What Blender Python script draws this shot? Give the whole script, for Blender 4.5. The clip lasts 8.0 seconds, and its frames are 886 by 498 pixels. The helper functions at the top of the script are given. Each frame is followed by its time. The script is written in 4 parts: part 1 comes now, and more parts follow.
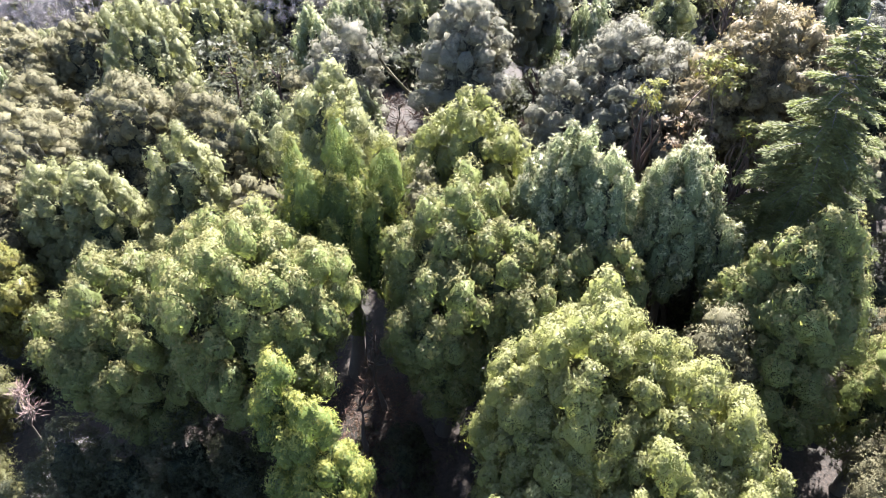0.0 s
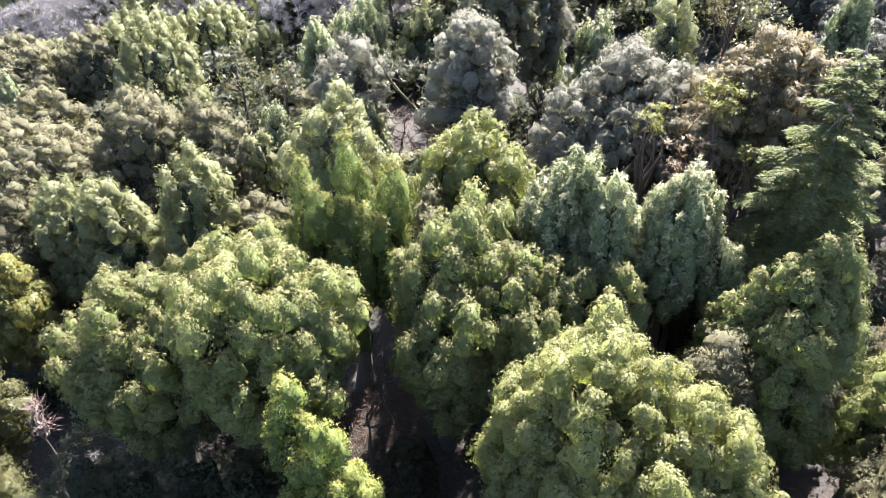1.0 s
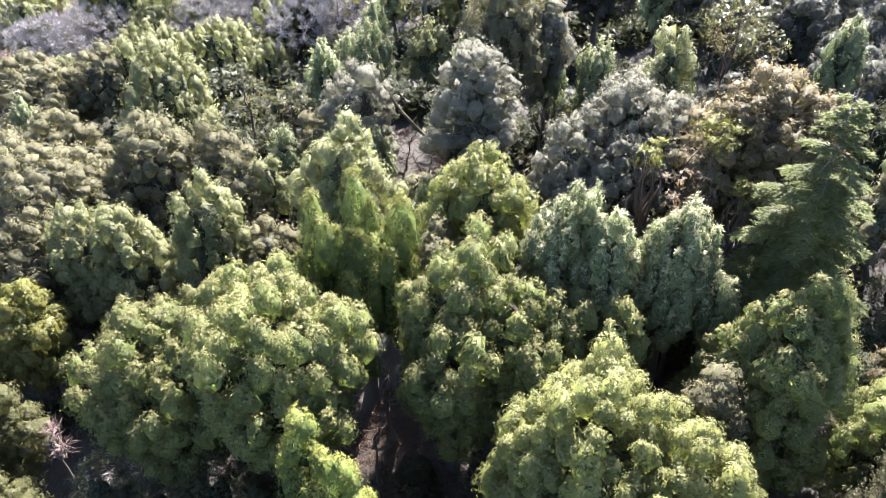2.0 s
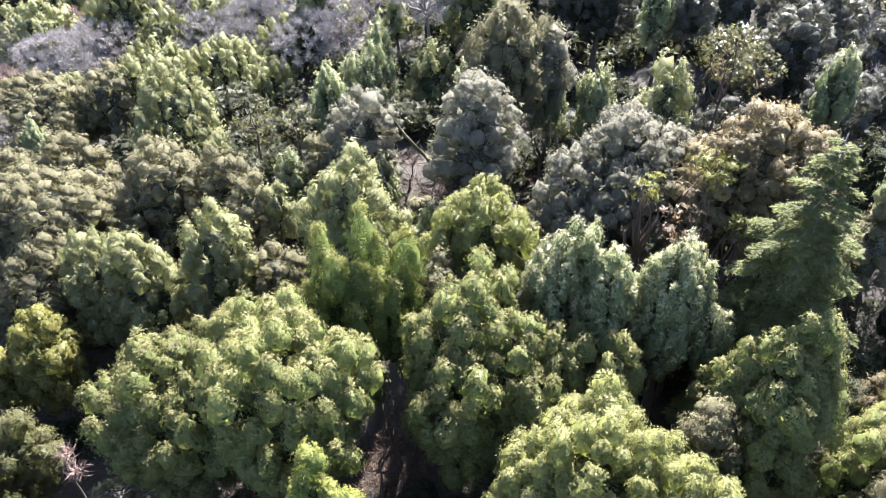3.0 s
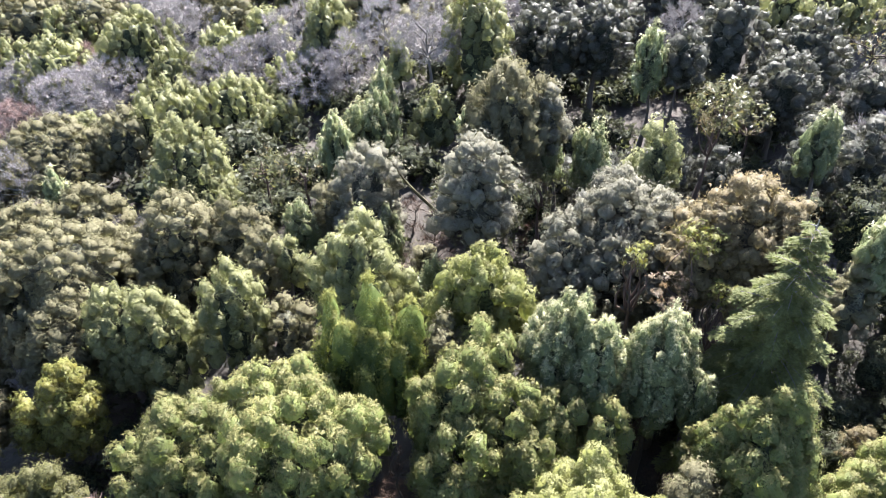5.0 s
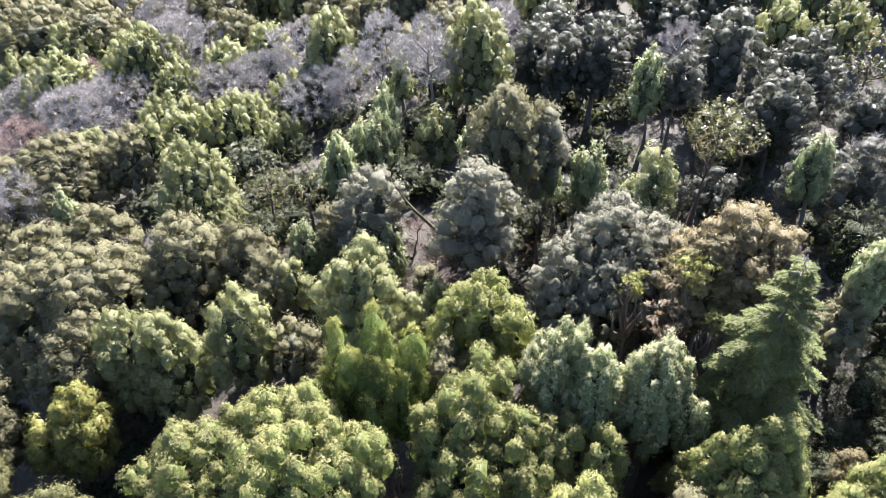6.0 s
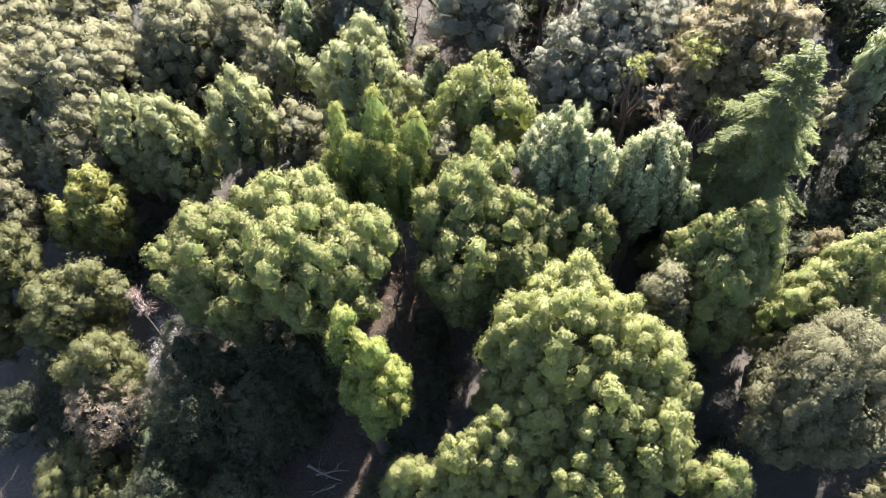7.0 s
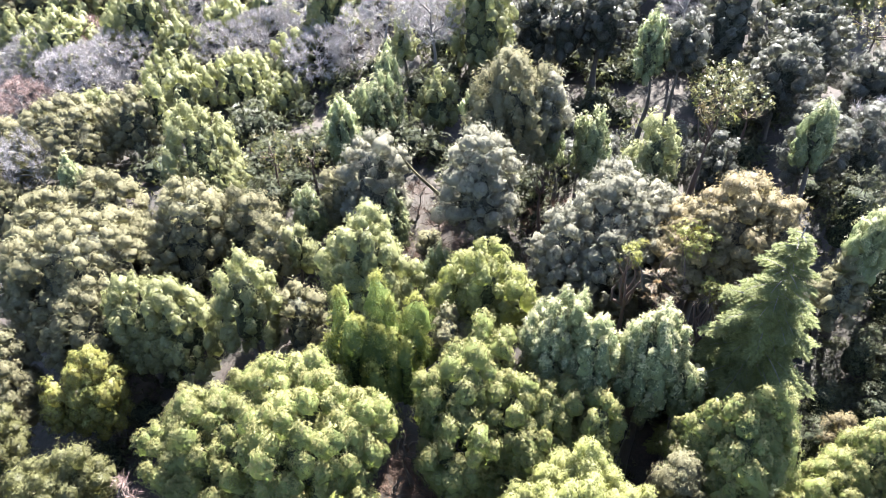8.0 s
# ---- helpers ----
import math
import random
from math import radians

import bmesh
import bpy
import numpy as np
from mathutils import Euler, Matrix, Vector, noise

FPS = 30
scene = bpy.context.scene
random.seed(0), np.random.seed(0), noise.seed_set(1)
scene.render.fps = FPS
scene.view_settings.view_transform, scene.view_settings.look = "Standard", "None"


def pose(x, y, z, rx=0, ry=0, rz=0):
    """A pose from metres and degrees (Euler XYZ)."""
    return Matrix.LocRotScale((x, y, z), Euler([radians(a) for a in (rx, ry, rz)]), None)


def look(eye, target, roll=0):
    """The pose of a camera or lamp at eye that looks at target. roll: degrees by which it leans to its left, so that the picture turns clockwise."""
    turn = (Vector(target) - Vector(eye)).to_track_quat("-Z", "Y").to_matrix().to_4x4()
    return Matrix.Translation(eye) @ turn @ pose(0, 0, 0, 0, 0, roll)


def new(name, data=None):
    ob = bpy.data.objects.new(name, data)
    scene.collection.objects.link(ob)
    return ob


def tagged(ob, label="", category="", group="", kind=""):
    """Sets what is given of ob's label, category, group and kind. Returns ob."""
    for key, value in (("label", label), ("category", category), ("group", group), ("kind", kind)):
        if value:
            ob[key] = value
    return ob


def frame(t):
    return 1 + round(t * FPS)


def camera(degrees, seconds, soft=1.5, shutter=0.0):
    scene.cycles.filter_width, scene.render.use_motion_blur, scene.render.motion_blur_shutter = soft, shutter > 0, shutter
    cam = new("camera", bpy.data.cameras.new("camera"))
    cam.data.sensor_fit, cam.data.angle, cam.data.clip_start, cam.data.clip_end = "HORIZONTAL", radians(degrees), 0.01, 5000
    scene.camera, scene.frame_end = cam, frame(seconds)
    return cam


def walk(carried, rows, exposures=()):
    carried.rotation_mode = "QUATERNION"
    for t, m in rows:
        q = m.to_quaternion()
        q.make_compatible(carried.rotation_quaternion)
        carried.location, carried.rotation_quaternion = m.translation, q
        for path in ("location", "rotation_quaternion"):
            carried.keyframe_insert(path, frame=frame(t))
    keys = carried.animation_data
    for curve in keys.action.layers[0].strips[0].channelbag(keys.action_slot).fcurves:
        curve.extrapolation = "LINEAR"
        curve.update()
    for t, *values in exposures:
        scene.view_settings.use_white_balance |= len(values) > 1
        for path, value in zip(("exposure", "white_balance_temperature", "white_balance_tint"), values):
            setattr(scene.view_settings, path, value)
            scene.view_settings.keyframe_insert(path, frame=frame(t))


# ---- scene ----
cam = camera(65.4, 8.0, soft=0.85)
METRES, EYE, TILT, LEAN, TURN = 18.0, 41.0, -35.5, 0.0, 0.0
ROWS = [
    (0.0, 0.0, 0.0, 0.0, -0.0, 0.0, 0.0),
    (0.5, -0.0057, -0.0135, 0.027, 0.11, -0.04, -0.08),
    (1.0, -0.0162, -0.0547, 0.0775, 0.15, -0.04, -0.15),
    (1.5, -0.0278, -0.0989, 0.1343, 0.15, -0.04, -0.22),
    (3.0, -0.0489, -0.2237, 0.3168, 0.23, -0.0, -0.36),
    (3.5, -0.0511, -0.2682, 0.3821, 0.27, 0.01, -0.36),
    (4.0, -0.0508, -0.3146, 0.4468, 0.3, 0.03, -0.35),
    (4.5, -0.0512, -0.3616, 0.5119, 0.33, 0.07, -0.32),
    (6.0, -0.0543, -0.5072, 0.712, 0.46, 0.16, -0.22),
    (6.5, -0.0606, -0.5502, 0.7171, 0.4, -4.83, -0.32),
    (7.0, -0.0551, -0.5559, 0.7463, 0.54, -18.06, -0.23),
    (7.5, -0.0547, -0.5448, 0.7727, 0.54, -18.03, -0.17),
    (8.0, -0.0521, -0.5475, 0.7846, 0.72, -3.72, -0.24),
]
EXPOSURES = [(0.0, 3.64, 6100, 15), (1.5, 3.62, 6100, 15), (4.0, 3.55, 6100, 14), (6.6, 3.45, 6200, 12), (7.0, 3.62, 6300, 10), (7.5, 3.77, 6300, 10), (8.0, 3.98, 6150, 12)]
walk(cam, [(t, pose(0, 0, EYE, TILT, LEAN, TURN) @ pose(METRES * x, METRES * y, METRES * z, 90 + pitch, roll, yaw)) for t, x, y, z, yaw, pitch, roll in ROWS], EXPOSURES)

# ---- daylight: a low winter sun ahead and to the right, clear sky ----
SUN_TURN, SUN_HEIGHT = 18.0, 48.0          # degrees from +y towards +x, and above the horizon
world = bpy.data.worlds.new("sky")
scene.world = world
world.use_nodes = True
sky = world.node_tree.nodes.new("ShaderNodeTexSky")
sky.sky_type, sky.sun_disc = "NISHITA", False
sky.sun_elevation, sky.sun_rotation = radians(SUN_HEIGHT), radians(SUN_TURN)
backing = world.node_tree.nodes["Background"]
backing.inputs["Strength"].default_value = 0.058
world.node_tree.links.new(sky.outputs["Color"], backing.inputs["Color"])
sun_way = Vector((math.sin(radians(SUN_TURN)) * math.cos(radians(SUN_HEIGHT)), math.cos(radians(SUN_TURN)) * math.cos(radians(SUN_HEIGHT)), math.sin(radians(SUN_HEIGHT))))
sun_data = bpy.data.lights.new("sun", "SUN")
sun_data.energy, sun_data.angle, sun_data.color = 5.0, radians(0.53), (1.0, 0.95, 0.86)
sun = new("sun", sun_data)
sun.matrix_world = look(sun_way * 300, (0, 0, 0))


# ---- materials ----
def nodes_of(name):
    mat = bpy.data.materials.new(name)
    mat.use_nodes = True
    tree = mat.node_tree
    tree.nodes.clear()
    return mat, tree, tree.nodes.new, tree.links.new


def leaf_material(name, low, high, glow, gloss=0.5, through_share=0.42, patch=None, patch_amount=0.0, fine=15.0, whole=0.58, shine=0.14, tufted=True):
    """Leaves: colour from low to high by leaf and by patch of the crown, sunlight passing through in the colour glow.
    Each spray of leaves is cut up finely into its single leaves: fine to the metre, whole the share left standing.
    tufted: the leaves lie shingled over their tuft, in the attribute "lie"."""
    mat, tree, node, link = nodes_of(name)
    out, mix, top, back = node("ShaderNodeOutputMaterial"), node("ShaderNodeMixShader"), node("ShaderNodeBsdfPrincipled"), node("ShaderNodeBsdfTranslucent")
    geo, place, cloud, info = node("ShaderNodeNewGeometry"), node("ShaderNodeTexCoord"), node("ShaderNodeTexNoise"), node("ShaderNodeObjectInfo")
    cloud.inputs["Scale"].default_value, cloud.inputs["Detail"].default_value = 0.55, 3.0
    link(place.outputs["Object"], cloud.inputs["Vector"])
    ramp = node("ShaderNodeMapRange")
    ramp.inputs["From Min"].default_value, ramp.inputs["From Max"].default_value = 0.32, 0.68
    link(cloud.outputs["Fac"], ramp.inputs["Value"])
    half = node("ShaderNodeMix")
    half.inputs[0].default_value = 0.48
    link(geo.outputs["Random Per Island"], half.inputs[2])
    link(ramp.outputs["Result"], half.inputs[3])
    shade = node("ShaderNodeMix")
    shade.data_type = "RGBA"
    shade.inputs[6].default_value, shade.inputs[7].default_value = (*low, 1), (*high, 1)
    link(half.outputs[0], shade.inputs[0])
    last = shade.outputs[2]
    if patch:
        spots, step, tint = node("ShaderNodeTexNoise"), node("ShaderNodeMapRange"), node("ShaderNodeMix")
        spots.inputs["Scale"].default_value = 0.35
        link(place.outputs["Object"], spots.inputs["Vector"])
        step.inputs["From Min"].default_value, step.inputs["From Max"].default_value, step.inputs["To Max"].default_value = 0.5, 0.62, patch_amount
        link(spots.outputs["Fac"], step.inputs["Value"])
        tint.data_type = "RGBA"
        link(step.outputs["Result"], tint.inputs[0])
        link(last, tint.inputs[6])
        tint.inputs[7].default_value = (*patch, 1)
        last = tint.outputs[2]
    hue = node("ShaderNodeHueSaturation")
    swing = node("ShaderNodeMapRange")
    swing.inputs["To Min"].default_value, swing.inputs["To Max"].default_value = 0.85, 1.15
    link(info.outputs["Random"], swing.inputs["Value"])
    link(swing.outputs["Result"], hue.inputs["Value"])
    link(last, hue.inputs["Color"])
    link(hue.outputs["Color"], top.inputs["Base Color"])
    top.inputs["Roughness"].default_value = gloss
    top.inputs["Specular IOR Level"].default_value = shine
    warm = node("ShaderNodeMix")
    warm.data_type, warm.blend_type = "RGBA", "MULTIPLY"
    warm.inputs[0].default_value = 1.0
    link(hue.outputs["Color"], warm.inputs[6])
    warm.inputs[7].default_value = (*glow, 1)
    link(warm.outputs[2], back.inputs["Color"])
    if tufted:
        lie = node("ShaderNodeAttribute")
        lie.attribute_name = "lie"
        link(lie.outputs["Vector"], top.inputs["Normal"])
        link(lie.outputs["Vector"], back.inputs["Normal"])
    mix.inputs[0].default_value = through_share
    link(top.outputs[0], mix.inputs[1])
    link(back.outputs[0], mix.inputs[2])
    if fine:
        cells, cut, gap, lace = node("ShaderNodeTexVoronoi"), node("ShaderNodeMath"), node("ShaderNodeBsdfTransparent"), node("ShaderNodeMixShader")
        cells.inputs["Scale"].default_value = fine
        link(place.outputs["Object"], cells.inputs["Vector"])
        cut.operation = "GREATER_THAN"
        cut.inputs[1].default_value = whole
        link(cells.outputs["Distance"], cut.inputs[0])
        link(cut.outputs[0], lace.inputs[0])
        link(mix.outputs[0], lace.inputs[1])
        link(gap.outputs[0], lace.inputs[2])
        link(lace.outputs[0], out.inputs["Surface"])
    else:
        link(mix.outputs[0], out.inputs["Surface"])
    return mat


def bark_material(name, dark, light, scale=6.0, rough=0.9, tall=0.25):
    """Bark: long fissures up the stem, blotches of moss and lichen at a larger scale."""
    mat, tree, node, link = nodes_of(name)
    out, skin, place, stretch = node("ShaderNodeOutputMaterial"), node("ShaderNodeBsdfPrincipled"), node("ShaderNodeTexCoord"), node("ShaderNodeMapping")
    stretch.inputs["Scale"].default_value = (1.0, 1.0, tall)
    link(place.outputs["Object"], stretch.inputs["Vector"])
    fissure, blotch, mix, fade, bump = node("ShaderNodeTexNoise"), node("ShaderNodeTexNoise"), node("ShaderNodeMix"), node("ShaderNodeMix"), node("ShaderNodeBump")
    fissure.inputs["Scale"].default_value, fissure.inputs["Detail"].default_value = scale, 6.0
    blotch.inputs["Scale"].default_value = 0.8
    link(stretch.outputs[0], fissure.inputs["Vector"])
    link(place.outputs["Object"], blotch.inputs["Vector"])
    fade.inputs[0].default_value = 0.4
    link(fissure.outputs["Fac"], fade.inputs[2])
    link(blotch.outputs["Fac"], fade.inputs[3])
    mix.data_type = "RGBA"
    mix.inputs[6].default_value, mix.inputs[7].default_value = (*dark, 1), (*light, 1)
    link(fade.outputs[0], mix.inputs[0])
    link(mix.outputs[2], skin.inputs["Base Color"])
    skin.inputs["Roughness"].default_value = rough
    bump.inputs["Strength"].default_value, bump.inputs["Distance"].default_value = 0.7, 0.03
    link(fissure.outputs["Fac"], bump.inputs["Height"])
    link(bump.outputs[0], skin.inputs["Normal"])
    link(skin.outputs[0], out.inputs["Surface"])
    return mat


def ground_material():
    """Forest floor: russet leaf litter, patches of bare dark earth and dull moss."""
    mat, tree, node, link = nodes_of("leaf_litter_ground")
    out, skin, place = node("ShaderNodeOutputMaterial"), node("ShaderNodeBsdfPrincipled"), node("ShaderNodeTexCoord")
    fine, wide, flecks, a, b, bump = node("ShaderNodeTexNoise"), node("ShaderNodeTexNoise"), node("ShaderNodeTexVoronoi"), node("ShaderNodeMix"), node("ShaderNodeMix"), node("ShaderNodeBump")
    fine.inputs["Scale"].default_value, fine.inputs["Detail"].default_value = 2.2, 8.0
    wide.inputs["Scale"].default_value, wide.inputs["Detail"].default_value = 0.16, 4.0
    flecks.inputs["Scale"].default_value = 7.0
    for tex in (fine, wide, flecks):
        link(place.outputs["Object"], tex.inputs["Vector"])
    a.data_type = b.data_type = "RGBA"
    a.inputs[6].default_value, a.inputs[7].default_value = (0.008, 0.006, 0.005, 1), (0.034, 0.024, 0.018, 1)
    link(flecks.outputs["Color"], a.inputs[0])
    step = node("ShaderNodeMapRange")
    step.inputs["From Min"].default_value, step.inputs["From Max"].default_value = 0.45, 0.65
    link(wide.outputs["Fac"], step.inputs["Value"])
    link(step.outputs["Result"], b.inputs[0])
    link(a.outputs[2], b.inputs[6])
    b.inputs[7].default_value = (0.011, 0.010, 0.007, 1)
    link(b.outputs[2], skin.inputs["Base Color"])
    skin.inputs["Roughness"].default_value = 0.95
    bump.inputs["Strength"].default_value, bump.inputs["Distance"].default_value = 1.0, 0.12
    link(fine.outputs["Fac"], bump.inputs["Height"])
    link(bump.outputs[0], skin.inputs["Normal"])
    link(skin.outputs[0], out.inputs["Surface"])
    return mat


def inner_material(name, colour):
    """The opaque hull deep in a crown, shade put into its dark colour: small leaf-sized facets, each with a tone and a
    tilt of its own.
    """
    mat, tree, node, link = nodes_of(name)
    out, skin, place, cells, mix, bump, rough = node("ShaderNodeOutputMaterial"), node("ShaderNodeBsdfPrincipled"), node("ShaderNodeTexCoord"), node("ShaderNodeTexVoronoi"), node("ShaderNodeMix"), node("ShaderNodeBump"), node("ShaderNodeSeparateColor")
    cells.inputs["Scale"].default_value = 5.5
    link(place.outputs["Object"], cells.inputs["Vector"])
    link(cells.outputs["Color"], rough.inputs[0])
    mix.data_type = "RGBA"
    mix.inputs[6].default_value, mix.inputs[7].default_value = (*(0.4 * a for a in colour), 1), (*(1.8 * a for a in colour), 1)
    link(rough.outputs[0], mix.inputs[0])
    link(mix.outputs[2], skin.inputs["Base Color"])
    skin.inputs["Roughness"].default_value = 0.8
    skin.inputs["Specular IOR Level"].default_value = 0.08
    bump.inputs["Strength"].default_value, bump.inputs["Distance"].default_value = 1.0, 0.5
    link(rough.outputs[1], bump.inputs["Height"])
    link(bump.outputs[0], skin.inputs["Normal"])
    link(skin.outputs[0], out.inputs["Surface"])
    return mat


LEAF = {
    "bay": leaf_material("bay_leaf", (0.109, 0.109, 0.040), (0.190, 0.179, 0.078), (1.3, 1.35, 0.85), through_share=0.46),
    # bay leaf paled and dulled, distance haze put into its colour
    "soft": leaf_material("hazed_bay_leaf", (0.120, 0.123, 0.055), (0.209, 0.210, 0.107), (1.25, 1.3, 0.9), through_share=0.44),
    # yellower bay leaf, also lightened for the strong sun on two crowns
    "pale": leaf_material("sunlit_bay_leaf", (0.139, 0.144, 0.054), (0.230, 0.227, 0.104), (1.3, 1.35, 0.85), through_share=0.48),
    "fresh": leaf_material("fresh_leaf", (0.113, 0.121, 0.029), (0.185, 0.183, 0.052), (1.35, 1.4, 0.8), through_share=0.46),
    "silver": leaf_material("silver_leaf", (0.143, 0.144, 0.072), (0.303, 0.298, 0.178), (1.2, 1.25, 0.95), gloss=0.36, through_share=0.38, shine=0.20),
    "oak": leaf_material("oak_leaf", (0.090, 0.084, 0.049), (0.140, 0.131, 0.081), (1.25, 1.25, 0.9), gloss=0.6, through_share=0.38, fine=18.0, shine=0.05),
    "olive": leaf_material("olive_leaf", (0.070, 0.071, 0.029), (0.107, 0.104, 0.049), (1.4, 1.4, 0.8), gloss=0.5, through_share=0.50),
    "tan": leaf_material("tan_leaf", (0.100, 0.082, 0.045), (0.157, 0.130, 0.074), (1.15, 1.1, 0.8), gloss=0.55, through_share=0.44, patch=(0.125, 0.092, 0.055), patch_amount=0.35),
    "yellow": leaf_material("yellow_leaf", (0.109, 0.113, 0.033), (0.173, 0.174, 0.058), (1.5, 1.45, 0.7), through_share=0.42),
    "madrone": leaf_material("madrone_leaf", (0.065, 0.070, 0.032), (0.113, 0.113, 0.060), (1.4, 1.4, 0.8), gloss=0.34, through_share=0.42, patch=(0.125, 0.075, 0.045), patch_amount=0.5),
    "russet": leaf_material("russet_leaf", (0.115, 0.087, 0.062), (0.200, 0.165, 0.125), (1.3, 1.1, 0.8), gloss=0.5, through_share=0.50),
    "fir": leaf_material("fir_needle", (0.056, 0.065, 0.027), (0.133, 0.140, 0.062), (1.3, 1.4, 0.8), gloss=0.6, through_share=0.42, fine=0, tufted=False, shine=0.08),
    "grey": leaf_material("grey_oak_leaf", (0.105, 0.101, 0.077), (0.170, 0.163, 0.128), (1.2, 1.2, 0.95), gloss=0.6, through_share=0.38, fine=18.0, shine=0.05),
    # oak leaf darkened to stand for the shade on the right-hand slope
    "dusky": leaf_material("shade_darkened_oak_leaf", (0.034, 0.036, 0.029), (0.068, 0.068, 0.058), (1.25, 1.25, 0.9), gloss=0.5, through_share=0.40),
    # leaf colour darkened to stand for the shade under and between crowns
    "shade": leaf_material("shade_dark_leaf", (0.030, 0.035, 0.020), (0.065, 0.068, 0.040), (1.3, 1.3, 0.9), through_share=0.50),
}
# older leaves below the pale young shoots, with the tuft's shade in their colour
MATURE_SHADE = {
    "bay": leaf_material("mature_shade_bay_leaf", (0.074, 0.091, 0.031), (0.147, 0.164, 0.059), (1.3, 1.35, 0.85), through_share=0.41),
    "pale": leaf_material("mature_shade_pale_bay_leaf", (0.111, 0.124, 0.039), (0.222, 0.225, 0.076), (1.3, 1.35, 0.85), through_share=0.44),
    "fresh": leaf_material("mature_shade_fresh_leaf", (0.049, 0.069, 0.019), (0.094, 0.118, 0.034), (1.35, 1.4, 0.8), through_share=0.41),
    "silver": leaf_material("mature_shade_silver_leaf", (0.057, 0.072, 0.032), (0.125, 0.138, 0.066), (1.2, 1.25, 0.95), through_share=0.2),
    "oak": leaf_material("mature_shade_oak_leaf", (0.074, 0.068, 0.040), (0.114, 0.107, 0.067), (1.25, 1.25, 0.9), gloss=0.6, through_share=0.38, fine=18.0, shine=0.05),
    "grey": leaf_material("mature_shade_grey_oak_leaf", (0.086, 0.083, 0.063), (0.139, 0.133, 0.105), (1.2, 1.2, 0.95), gloss=0.6, through_share=0.38, fine=18.0, shine=0.05),
    "soft": leaf_material("mature_shade_hazed_bay_leaf", (0.089, 0.092, 0.040), (0.153, 0.157, 0.078), (1.25, 1.3, 0.9), through_share=0.44),
    "tan": leaf_material("mature_shade_tan_leaf", (0.078, 0.064, 0.035), (0.122, 0.101, 0.058), (1.15, 1.1, 0.8), gloss=0.55, through_share=0.44, patch=(0.125, 0.092, 0.055), patch_amount=0.35),
    "olive": leaf_material("mature_shade_olive_leaf", (0.052, 0.053, 0.021), (0.079, 0.077, 0.036), (1.4, 1.4, 0.8), gloss=0.5, through_share=0.50),
    "yellow": leaf_material("mature_shade_yellow_leaf", (0.072, 0.068, 0.017), (0.117, 0.107, 0.030), (1.4, 1.4, 0.7), through_share=0.3),
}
# hull colours, darkened to stand for the shade within each crown
HULL_SHADE = {"soft": (0.030, 0.034, 0.019), "bay": (0.028, 0.033, 0.016), "pale": (0.033, 0.037, 0.017), "fresh": (0.028, 0.037, 0.012), "silver": (0.030, 0.033, 0.021), "oak": (0.043, 0.043, 0.031), "olive": (0.030, 0.031, 0.013), "tan": (0.043, 0.035, 0.023),
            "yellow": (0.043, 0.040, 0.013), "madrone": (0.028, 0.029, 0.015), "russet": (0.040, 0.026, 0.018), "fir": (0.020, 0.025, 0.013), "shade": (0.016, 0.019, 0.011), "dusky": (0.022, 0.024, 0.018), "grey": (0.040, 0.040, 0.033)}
INNER_SHADE = {k: inner_material(k + "_inner_shade", c) for k, c in HULL_SHADE.items()}
TWIG = leaf_material("bare_twig", (0.138, 0.126, 0.123), (0.258, 0.237, 0.234), (0.600, 0.570, 0.540), gloss=0.75, through_share=0.1, fine=0, tufted=False)
PINK_TWIG = leaf_material("pink_twig", (0.144, 0.099, 0.090), (0.252, 0.180, 0.162), (0.600, 0.540, 0.510), gloss=0.75, through_share=0.1, fine=0, tufted=False)
RUST_TWIG = leaf_material("rust_twig", (0.033, 0.021, 0.016), (0.096, 0.060, 0.045), (0.600, 0.540, 0.480), gloss=0.8, through_share=0.1, fine=0, tufted=False)
DRY_LEAF = leaf_material("dry_leaf", (0.033, 0.019, 0.011), (0.132, 0.078, 0.048), (0.600, 0.540, 0.480), gloss=0.8, through_share=0.15, fine=0, tufted=False)
BARK = bark_material("brown_bark", (0.021, 0.017, 0.014), (0.072, 0.060, 0.051))
GREY_BARK = bark_material("grey_bark", (0.048, 0.043, 0.040), (0.162, 0.150, 0.141))
RED_BARK = bark_material("red_bark", (0.021, 0.012, 0.008), (0.066, 0.040, 0.029))
MOSS_BARK = bark_material("mossy_bark", (0.030, 0.026, 0.015), (0.085, 0.070, 0.030))
LITTER = ground_material()


# ---- the lie of the land ----
def slope(v, xs, zs):
    return float(np.interp(v, xs, zs))


def ground_at(x, y):
    """Height of the forest floor: a hillside that rises ahead and to the right, with a shallow hollow on the left."""
    z = slope(y, (-400, -60, 0, 20, 36, 60, 100, 160, 420, 1500), (-40, -12, -6, -3.5, 0, 6.5, 12, 20, 45, 60)) + slope(x, (-500, -90, -20, 0, 40, 90, 500), (-30, -14, -2.4, 0, 4.4, 8, 25))
    z -= 5.0 * min(1.0, max(0.0, (x - 6) / 8)) * min(1.0, max(0.0, (y - 54) / 10)) * min(1.0, max(0.0, (118 - y) / 14))
    z -= 3.5 * min(1.0, max(0.0, (-x - 8) / 15)) * min(1.0, max(0.0, (y - 78) / 20))
    return z + 0.5 * noise.noise((x * 0.09, y * 0.09, 1.7)) + 0.18 * noise.noise((x * 0.4, y * 0.4, 5.2))


def axis_steps(near, far, fine):
    inner = np.arange(near[0], near[1] + 0.01, fine)
    outer = np.array([12, 30, 70, 150, 320, 700, 1500, 3000])
    return np.concatenate([(near[0] - outer)[::-1], inner, near[1] + outer])


